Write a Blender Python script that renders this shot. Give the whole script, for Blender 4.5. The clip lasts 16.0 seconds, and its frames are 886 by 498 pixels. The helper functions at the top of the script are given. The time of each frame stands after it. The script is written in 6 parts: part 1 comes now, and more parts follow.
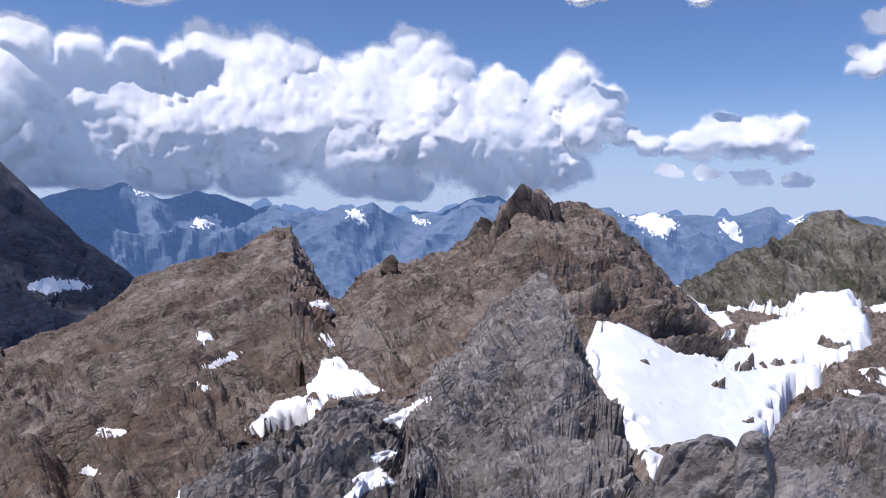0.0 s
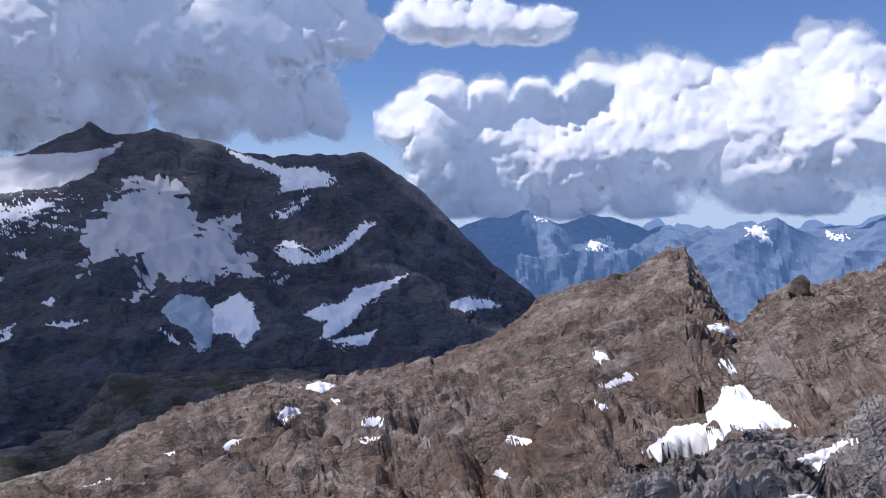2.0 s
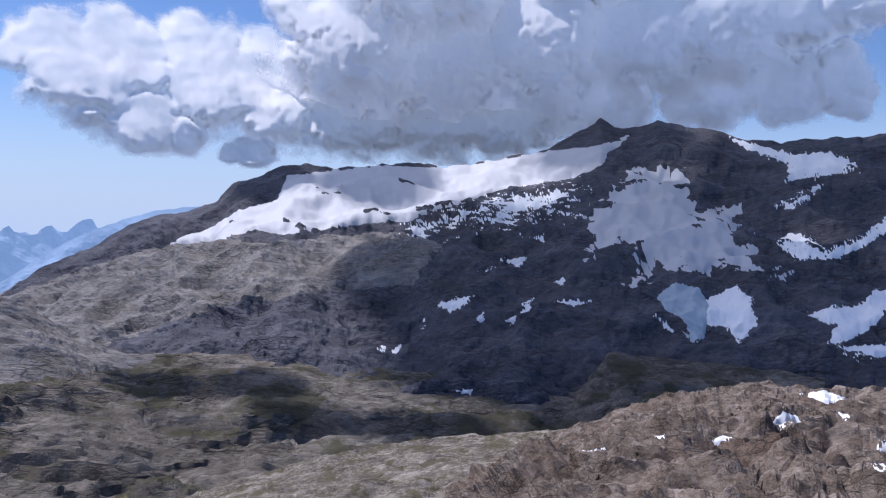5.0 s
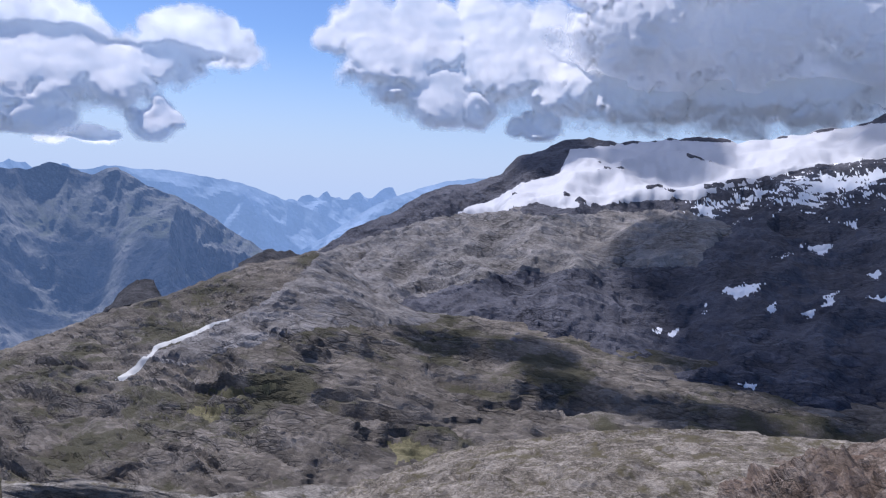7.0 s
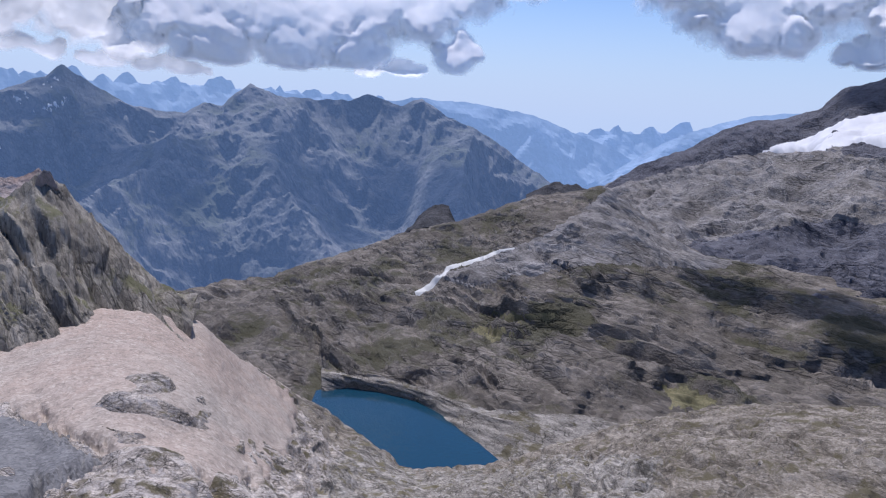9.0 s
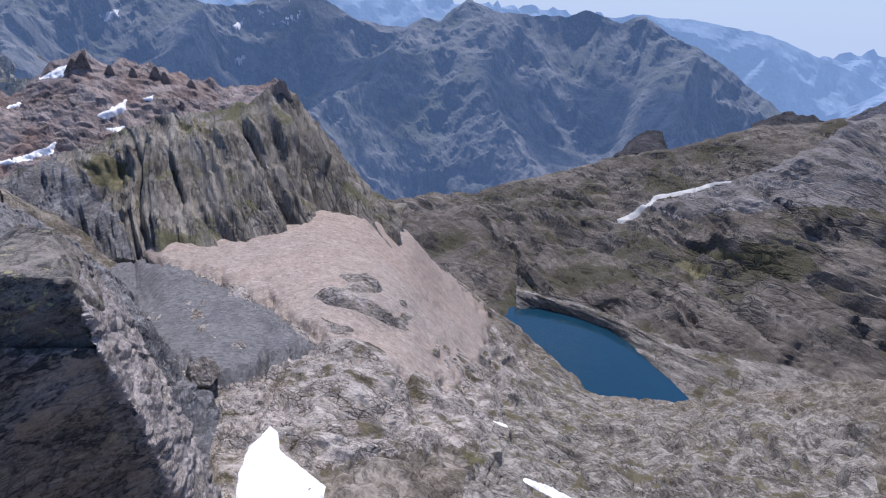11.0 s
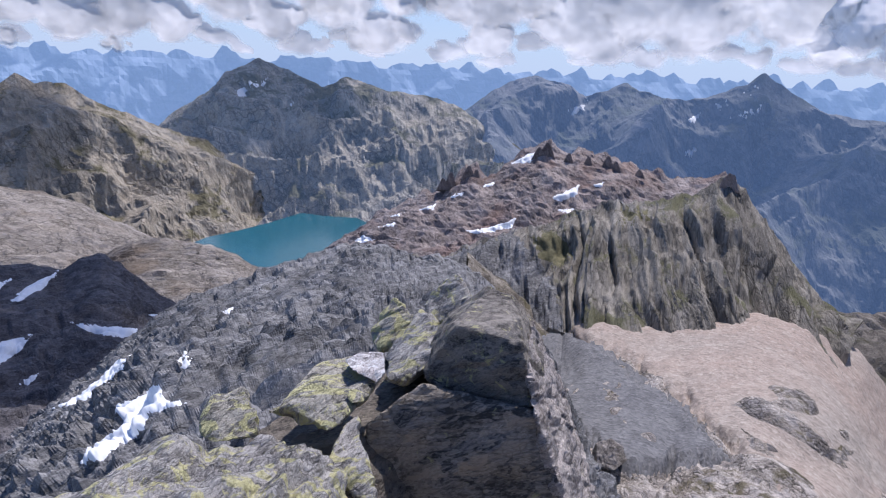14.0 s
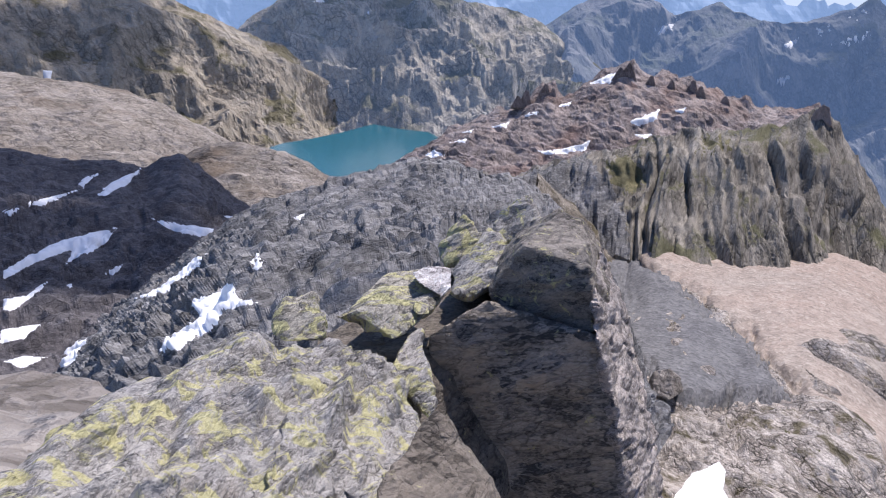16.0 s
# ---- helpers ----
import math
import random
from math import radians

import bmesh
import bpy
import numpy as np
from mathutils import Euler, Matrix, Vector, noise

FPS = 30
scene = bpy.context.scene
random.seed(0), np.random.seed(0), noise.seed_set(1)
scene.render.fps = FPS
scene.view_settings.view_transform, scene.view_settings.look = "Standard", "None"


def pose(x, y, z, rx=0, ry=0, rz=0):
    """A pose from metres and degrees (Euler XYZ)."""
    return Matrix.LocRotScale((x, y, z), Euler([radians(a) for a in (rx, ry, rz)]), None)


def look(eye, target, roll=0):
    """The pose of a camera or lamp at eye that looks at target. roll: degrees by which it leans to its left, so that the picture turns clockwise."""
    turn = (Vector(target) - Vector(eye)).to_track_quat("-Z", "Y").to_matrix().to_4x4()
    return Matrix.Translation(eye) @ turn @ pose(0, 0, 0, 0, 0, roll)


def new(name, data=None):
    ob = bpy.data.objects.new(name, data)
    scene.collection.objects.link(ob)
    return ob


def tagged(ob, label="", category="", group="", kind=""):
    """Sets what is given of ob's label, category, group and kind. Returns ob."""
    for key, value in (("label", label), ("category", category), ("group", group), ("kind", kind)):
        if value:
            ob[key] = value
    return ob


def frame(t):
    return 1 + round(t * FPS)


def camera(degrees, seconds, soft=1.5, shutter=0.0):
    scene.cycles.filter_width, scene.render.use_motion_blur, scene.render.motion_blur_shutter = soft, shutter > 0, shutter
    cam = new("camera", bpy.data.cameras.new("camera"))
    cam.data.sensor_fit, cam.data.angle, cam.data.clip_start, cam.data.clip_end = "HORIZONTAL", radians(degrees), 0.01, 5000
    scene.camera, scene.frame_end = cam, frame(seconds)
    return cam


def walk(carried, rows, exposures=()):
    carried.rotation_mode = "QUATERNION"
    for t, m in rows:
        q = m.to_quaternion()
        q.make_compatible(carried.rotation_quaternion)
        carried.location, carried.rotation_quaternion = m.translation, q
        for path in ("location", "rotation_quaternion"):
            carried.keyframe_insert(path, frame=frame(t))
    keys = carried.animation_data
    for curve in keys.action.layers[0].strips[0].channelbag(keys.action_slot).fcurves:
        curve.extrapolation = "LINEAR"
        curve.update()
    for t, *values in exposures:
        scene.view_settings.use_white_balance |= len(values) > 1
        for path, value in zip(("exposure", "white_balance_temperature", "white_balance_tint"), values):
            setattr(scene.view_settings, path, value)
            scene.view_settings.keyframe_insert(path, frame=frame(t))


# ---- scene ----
# ---- camera ----
LENS = 62.78
# held at arm's length by someone who turns on the summit: seconds, yaw, pitch, roll
TURN = [(0.0, 0.0, -2.728, -1.854),
        (0.5, 8.503, -2.096, -0.327),
        (1.0, 14.137, -2.061, 0.223),
        (1.5, 22.712, -1.458, 0.857),
        (2.0, 30.223, -1.459, 0.377),
        (2.5, 36.04, -0.835, -0.918),
        (3.0, 39.835, -1.283, -1.438),
        (3.5, 44.721, -1.899, -1.706),
        (4.0, 50.971, -1.686, -1.458),
        (4.5, 59.931, -1.918, -0.944),
        (7.0, 89.925, -5.061, -2.557),
        (7.5, 95.071, -5.697, -2.799),
        (8.0, 101.595, -7.281, -2.811),
        (10.5, 124.91, -16.736, -3.472),
        (11.0, 128.856, -18.512, -3.592),
        (11.5, 133.729, -18.76, -3.087),
        (12.0, 141.805, -16.527, -3.114),
        (12.5, 149.344, -15.499, -3.792),
        (13.0, 155.573, -15.532, -3.217),
        (13.5, 159.871, -15.124, -2.855),
        (14.0, 162.744, -13.377, -2.411),
        (14.5, 163.921, -10.982, -2.777),
        (15.0, 163.246, -9.186, -3.439),
        (15.5, 165.545, -12.848, -3.919),
        (16.0, 168.848, -20.22, -4.238)]
ARM = 0.15


def held(yaw, pitch, roll):
    a = radians(yaw)
    return pose(-ARM * math.sin(a), ARM * math.cos(a), 0, 90 + pitch, roll, yaw)


cam = camera(LENS, 16.0, soft=1.15)
walk(cam, [(t, held(yaw, pitch, roll)) for t, yaw, pitch, roll in TURN],
     exposures=[(0.0, 0.0, 5850, 17), (4.5, 0.1, 5750, 17), (7.5, 0.13, 5750, 17), (11.5, 0.1, 5850, 17), (13.0, 0.08, 5850, 17), (14.5, 0.24, 5950, 17), (16.0, 0.38, 6200, 17)])

# ---- world, sun ----
SUN_YAW, SUN_HEIGHT = 132.0, 60.0
sun_way = Vector((-math.sin(radians(SUN_YAW)) * math.cos(radians(SUN_HEIGHT)),
                  math.cos(radians(SUN_YAW)) * math.cos(radians(SUN_HEIGHT)), math.sin(radians(SUN_HEIGHT))))
world = bpy.data.worlds.new("mountain_sky")
scene.world = world
world.use_nodes = True
wn = world.node_tree.nodes
sky = wn.new("ShaderNodeTexSky")
sky.sky_type = "NISHITA"
sky.sun_disc = False
sky.altitude = 2000
sky.air_density, sky.dust_density, sky.ozone_density = 1.3, 0.3, 1.5
sky.sun_elevation = radians(SUN_HEIGHT)
sky.sun_rotation = radians(-SUN_YAW)
wn["Background"].inputs["Strength"].default_value = 0.085
air = wn.new("ShaderNodeMix")
air.data_type, air.blend_type = "RGBA", "MULTIPLY"
air.inputs[0].default_value = 1.0
air.inputs[7].default_value = (0.83, 0.94, 1.16, 1)
world.node_tree.links.new(sky.outputs[0], air.inputs[6])
way = wn.new("ShaderNodeTexCoord")
height = wn.new("ShaderNodeSeparateXYZ")
world.node_tree.links.new(way.outputs["Generated"], height.inputs[0])
band = wn.new("ShaderNodeMapRange")
band.inputs["From Min"].default_value, band.inputs["From Max"].default_value = -0.02, 0.2
band.inputs["To Min"].default_value, band.inputs["To Max"].default_value = 0.95, 0.0
band.interpolation_type = "SMOOTHSTEP"
world.node_tree.links.new(height.outputs["Z"], band.inputs["Value"])
haze = wn.new("ShaderNodeMix")
haze.data_type = "RGBA"
haze.inputs[7].default_value = (5.7, 6.9, 8.7, 1)
world.node_tree.links.new(band.outputs[0], haze.inputs[0])
world.node_tree.links.new(air.outputs[2], haze.inputs[6])
world.node_tree.links.new(haze.outputs[2], wn["Background"].inputs["Color"])
sun = new("sun", bpy.data.lights.new("sun", "SUN"))
sun.data.energy, sun.data.angle, sun.data.color = 4.2, radians(0.55), (1.0, 0.93, 0.85)
sun.matrix_world = look(sun_way * 100, (0, 0, 0))


# ---- noise on arrays ----
def gradient_noise(p, seed=0):
    p = np.asarray(p, dtype=np.float32)
    cell = np.floor(p)
    f = p - cell
    cell = cell.astype(np.int64)
    u = f * f * f * (f * (f * 6 - 15) + 10)
    out = np.zeros(len(p), dtype=np.float32)
    for dx in (0, 1):
        wx = u[:, 0] if dx else 1 - u[:, 0]
        for dy in (0, 1):
            wy = u[:, 1] if dy else 1 - u[:, 1]
            for dz in (0, 1):
                wz = u[:, 2] if dz else 1 - u[:, 2]
                h = ((cell[:, 0] + dx) * 374761393 + (cell[:, 1] + dy) * 668265263
                     + (cell[:, 2] + dz) * 2147483647 + seed * 1013904223) & 0xFFFFFFFF
                h = ((h ^ (h >> 13)) * 1274126177) & 0xFFFFFFFF
                h = h ^ (h >> 16)
                g = ((h & 255).astype(np.float32) / 127.5 - 1) * (f[:, 0] - dx)
                g += (((h >> 8) & 255).astype(np.float32) / 127.5 - 1) * (f[:, 1] - dy)
                g += (((h >> 16) & 255).astype(np.float32) / 127.5 - 1) * (f[:, 2] - dz)
                out += g * wx * wy * wz
    return out


def fbm(p, octaves=5, gain=0.5, seed=0, ridged=False):
    total, amp, norm = np.zeros(len(p), dtype=np.float32), 1.0, 0.0
    for k in range(octaves):
        n = gradient_noise(p * (2.03 ** k) + 17.3 * k, seed + k)
        if ridged:
            n = 0.5 - 1.6 * np.abs(n)
        total += amp * n
        norm += amp
        amp *= gain
    return total / norm


def smooth(x, a, b):
    t = np.clip((x - a) / (b - a), 0, 1)
    return t * t * (3 - 2 * t)


# ---- meshes ----
def mesh_from(name, verts, faces, material, flat=True):
    me = bpy.data.meshes.new(name)
    verts = np.asarray(verts, dtype=np.float32)
    faces = np.asarray(faces, dtype=np.int32)
    k = faces.shape[1]
    me.vertices.add(len(verts))
    me.vertices.foreach_set("co", verts.ravel())
    me.loops.add(faces.size)
    me.loops.foreach_set("vertex_index", faces.ravel())
    me.polygons.add(len(faces))
    me.polygons.foreach_set("loop_start", np.arange(0, faces.size, k, dtype=np.int32))
    me.polygons.foreach_set("loop_total", np.full(len(faces), k, dtype=np.int32))
    me.polygons.foreach_set("use_smooth", np.full(len(faces), not flat))
    me.update(calc_edges=True)
    me.validate()
    if material:
        me.materials.append(material)
    return me


def grid_faces(rows, cols, keep=None):
    i = np.arange(rows * cols).reshape(rows, cols)
    f = np.stack([i[:-1, :-1], i[:-1, 1:], i[1:, 1:], i[1:, :-1]], -1)
    return f[keep] if keep is not None else f.reshape(-1, 4)


def key_line(keys, az):
    """A line through (azimuth, value) keys; a bare number is level."""
    if not hasattr(keys, "__len__"):
        return np.full_like(az, keys)
    k = sorted(keys)
    return np.interp(az, [a for a, _ in k], [v for _, v in k])


STEP = 0.16   # degrees between the lines of a slope's mesh
FORMS = {}
OWNERS = {}


def point(az, el, d):
    a, e = np.radians(az), np.radians(el)
    return np.stack([-np.sin(a) * d, np.cos(a) * d, np.tan(e) * d], -1)


def facets(q, seed):
    """Broken rock: flat tilted faces of random outline, one cell to a unit of length."""
    g = q[:, :2].astype(np.float32)
    cell = np.floor(g).astype(np.int64)
    out = np.full(len(g), -9.0, dtype=np.float32)
    for i in (-1, 0, 1):
        for j in (-1, 0, 1):
            c = cell + (i, j)
            n = (c[:, 0] * 73856093) ^ (c[:, 1] * 19349663) ^ (seed * 83492791)
            n = (n ^ (n >> 13)) * 1274126177
            dx = g[:, 0] - c[:, 0] - ((n & 255) / 255.0).astype(np.float32)
            dy = g[:, 1] - c[:, 1] - (((n >> 8) & 255) / 255.0).astype(np.float32)
            tx, ty, up = ((n >> 16) & 255) / 127.5 - 1, ((n >> 24) & 255) / 127.5 - 1, ((n >> 4) & 255) / 127.5 - 1
            flat_top = (0.25 + 0.5 * tx) * dx + 0.55 * ty * dy + 0.25 * up
            out = np.maximum(out, np.minimum(flat_top, 1.7 * (0.66 - np.maximum(np.abs(dx + 0.3 * dy), np.abs(dy - 0.2 * dx)))))
    return out


def bedding(az, lean, dip):
    """Three axes of the rock's beds near an azimuth: across the beds, along them, and into the hill."""
    a, l, d = radians(az), radians(lean), radians(dip)
    away, side, up = np.array([-math.sin(a), math.cos(a), 0]), np.array([math.cos(a), math.sin(a), 0]), np.array([0, 0, 1.0])
    across = math.cos(d) * (math.cos(l) * up + math.sin(l) * side) + math.sin(d) * away
    along = np.cross(away, across)
    along /= np.linalg.norm(along)
    return np.array([across, along, np.cross(across, along)])


def rock_relief(p, reach, mesh_size, axes, size, stretch, seed, saw=0.5, crest=None, coarse=1.0):
    """Relief of jointed, bedded rock in metres per unit of ruggedness: plates between cracks and ledges along the beds, from size down to
    the mesh. reach: the distance that bounds the largest forms; crest: 0 to 1 where large forms fade."""
    q = p @ axes.T
    q = q / np.array([1.0, stretch, stretch])
    q = q + 0.22 * size * np.stack([fbm(p / size * 0.8 + 9.1 * i, 4, 0.5, seed + 60 + i) for i in range(2)] + [q[:, 0] * 0], -1)
    q = q.astype(np.float32)
    flat_q = np.stack([q[:, 0] + 0.4 * q[:, 2], q[:, 1] + 0.35 * q[:, 2]], -1)
    total = np.zeros(len(p), dtype=np.float32)
    for k in range(9):
        lam = size / 2.2 ** k
        w = smooth(lam / mesh_size, 1.5, 3.5) * (1 - 0.8 * smooth(lam / reach, 0.022 * coarse, 0.06 * coarse)) * (1 - smooth(lam / reach, 0.11, 0.26))
        if crest is not None:
            w = w * (1 - crest * smooth(lam / reach, 0.006, 0.03))
        if w.max() <= 0:
            continue
        n = gradient_noise(q / lam * 0.6 + 13.7 * k, seed + k)
        form = 1.2 * facets(flat_q / lam + 0.25 * n[:, None] + 31.7 * k, seed + k) + 0.9 * np.minimum(np.abs(n) * 3.2, 0.6)
        if saw:
            u = q[:, 0] / lam * 0.8 + 1.3 * n
            f = u - np.floor(u)
            form = form * (1 - 0.3 * saw) + saw * (np.where(f < 0.7, f / 0.7, (1 - f) / 0.3) - 0.5) * smooth(n, -0.25, 0.1)
        total += lam * w * form
    return total


def relief(p, size, seed):
    """Spurs and gullies of a far mountain."""
    return fbm(p * np.array([1.0, 1.0, 0.35]) / size, 6, 0.46, seed, ridged=True)


def even(h):
    return np.clip((h - h.mean()) / (h.std() + 1e-9), -3, 3)


def blur(a, cells, axis):
    """Running mean, twice, along one axis."""
    for _ in range(2):
        k = max(1, int(cells))
        pad = [(0, 0)] * a.ndim
        pad[axis] = (k, k)
        c = np.cumsum(np.pad(a, pad, mode="edge"), axis=axis)
        n = a.shape[axis]
        hi = np.take(c, np.arange(2 * k, 2 * k + n), axis=axis)
        lo = np.take(c, np.arange(0, n), axis=axis)
        a = (hi - lo) / (2 * k)
    return a


def landform(key, name, material, crest, far, foot, near, size, amp, kind="rock", bend=1.0, rough=0.12, seed=1, label="",
             step=1.0, back=(1.35, 0.45), category="mountain", hold=0.5, top="", flat=True, soft=3.0, swell=0.0, chip=0.0, cell=0.9,
             lean=0.0, dip=25.0, stretch=2.5, saw=0.5, coarse=1.0):
    """A mountainside from its foot (elevation foot, distance near) up to its crest and down behind it. bend shapes the slope,
    soft is how wide the crest's shape spreads towards the foot, swell adds spurs and hollows. A far "range" takes spurs of that size and
    amp in metres, and chip breaks it into flat faces of about cell degrees; nearer rock takes beds of that size, amp is their ruggedness, lean and dip
    turn them, and stretch is how much longer than thick they are."""
    lo, hi = min(a for a, _ in crest), max(a for a, _ in crest)
    st = STEP * step
    cols = int((hi - lo) / st) + 2
    az = np.linspace(lo, hi, cols)
    ce, fe = key_line(crest, az), key_line(foot, az)
    dc, df = np.exp(blur(np.log(key_line(far, az)), 1.5 / st, 0)), key_line(near, az)
    teeth = rough * 0.5 * even(fbm(np.stack([az * 0.6, az * 0 + seed, az * 0], -1), 4, 0.55, seed))
    fe = np.minimum(fe, ce - 0.3)
    rows = int(max(8, np.percentile(ce - fe, 80) / st))
    v = np.linspace(0, 1, rows)[:, None]
    mid, broad, broad_d = blur(ce, soft * 0.3 / st, 0), blur(ce, soft / st, 0), blur(dc, soft / st, 0)
    w, w1 = smooth(1 - v, 0.1, 0.5), smooth(1 - v, 0.0, 0.2)
    line = (1 - w1) * ce + w1 * mid + teeth * (1 - smooth(1 - v, 0.0, 0.06))
    ce = ce + teeth
    el = fe + ((1 - w) * line + w * np.maximum(broad, fe + 0.2) - fe) * v
    dv = np.exp((1 - w) * np.log(dc) + w * np.log(broad_d))
    d = np.exp(np.log(df) + (np.log(dv) - np.log(df)) * v ** bend)
    if swell:
        g = np.stack([np.broadcast_to(az / 7.0, el.shape), el / 5.0, el * 0 + seed], -1).reshape(-1, 3)
        d = d * (1 + swell * fbm(g, 3, 0.5, seed + 70).reshape(el.shape) * smooth(v, 0, 0.15) * (1 - smooth(v, 0.75, 1.0)))
    d_even = d
    if chip:
        g = np.stack([np.broadcast_to(az, el.shape), el], -1).reshape(-1, 2) @ np.array(((1.1, 0.3), (-0.3, 0.8))).T / cell
        g = g + 0.2 * fbm(np.concatenate([g, g[:, :1] * 0 + seed], 1), 4, 0.55, seed + 8)[:, None]
        f = cell * sum(0.45 ** k * facets(g * 2.3 ** k + 17.3 * k, seed + k) for k in range(4)).reshape(el.shape)
        steep = np.gradient(np.log(d), axis=0) / np.maximum(np.gradient(el, axis=0), 1e-3)
        steep = np.clip(blur(blur(np.clip(steep, 0, 0.2), 8, 0), 8, 1), 0.004, 0.11) * np.clip((ce - fe) / 3, 0, 1)
        d = d * np.exp(chip * steep * f * smooth(v, 0, 0.03) * (1 - 0.8 * smooth(v, 0.93, 1.0)))
    nb = 10
    vb = np.linspace(0, 1, nb + 1)[1:, None]
    zc = np.tan(np.radians(ce)) * dc
    fall = back[1] * dc * (back[0] - 1) * 1.6
    db = dc * (1 + (back[0] - 1) * vb)
    elb = np.degrees(np.arctan((zc - fall * vb ** 0.9) / db))
    el, d, d_even = np.concatenate([el, elb]), np.concatenate([d, db]), np.concatenate([d_even, db])
    aa = np.broadcast_to(az, el.shape)
    chipped = point(aa, el, d)
    p = point(aa, el, d_even)
    base = p.copy()
    n = np.cross(np.gradient(p, axis=1), np.gradient(p, axis=0))
    n /= np.linalg.norm(n, axis=2)[..., None] + 1e-9
    n *= np.sign((n * -p).sum(2) + 1e-9)[..., None]
    n = np.stack([blur(blur(n[..., i], 6, 1), 6, 0) for i in range(3)], -1)
    n /= np.linalg.norm(n, axis=2)[..., None] + 1e-9
    if kind == "range":
        h = even(relief(p.reshape(-1, 3), size, seed)).reshape(el.shape)
        fade = np.concatenate([1 - (1 - hold) * smooth(v, 0.8, 1.0) * np.ones(cols), np.full((nb, cols), hold)])
        h = h * amp * fade
    else:
        far_up = np.concatenate([smooth(v, 0.7, 0.97) * np.ones(cols), np.ones((nb, cols))])
        reach = np.minimum(d_even, np.concatenate([d_even[:rows], np.broadcast_to(dc, (nb, cols))]))
        h = amp * rock_relief(p.reshape(-1, 3), reach.ravel(), np.radians(st) * reach.ravel(), bedding((lo + hi) / 2, lean, dip), size, stretch,
                              seed, saw, far_up.ravel(), coarse).reshape(el.shape)
    p = chipped + n * h[..., None]
    p[0, :, 2] -= 0.08 * d[0]
    FORMS[key] = (az, np.degrees(np.arctan2(p[:rows, :, 2], np.hypot(p[:rows, :, 0], p[:rows, :, 1]))), p[:rows],
                  base[:rows], n[:rows], h[:rows], st)
    ob = new(name, mesh_from(name, p.reshape(-1, 3), grid_faces(*el.shape), material, flat))
    OWNERS[key] = ob
    return tagged(ob, label, category, kind=top)


def outline_distance(az, el, outline):
    """Degrees inside (+) or outside (-) an outline of directions."""
    best = np.full(az.shape, 1e9)
    inside = np.zeros(az.shape, dtype=bool)
    n = len(outline)
    for i in range(n):
        (x0, y0), (x1, y1) = outline[i], outline[(i + 1) % n]
        dx, dy = x1 - x0, y1 - y0
        t = np.clip(((az - x0) * dx + (el - y0) * dy) / (dx * dx + dy * dy + 1e-12), 0, 1)
        best = np.minimum(best, np.hypot(az - x0 - t * dx, el - y0 - t * dy))
        cross = ((y0 > el) != (y1 > el)) & (az < dx * (el - y0) / (dy + 1e-12) + x0)
        inside ^= cross
    return np.where(inside, best, -best)


def pieces(cell):
    """The separate patches of a mask, as masks of their own, largest first."""
    mark = np.zeros(cell.shape, dtype=np.int32)
    rows, cols = cell.shape
    count = 0
    for start in zip(*np.nonzero(cell)):
        if mark[start]:
            continue
        count += 1
        mark[start] = count
        stack = [start]
        while stack:
            i, j = stack.pop()
            for a, b in ((i + 1, j), (i - 1, j), (i, j + 1), (i, j - 1)):
                if 0 <= a < rows and 0 <= b < cols and cell[a, b] and not mark[a, b]:
                    mark[a, b] = count
                    stack.append((a, b))
    sizes = np.bincount(mark.ravel())[1:]
    return [mark == k + 1 for k in np.argsort(-sizes)], sorted(sizes, reverse=True)


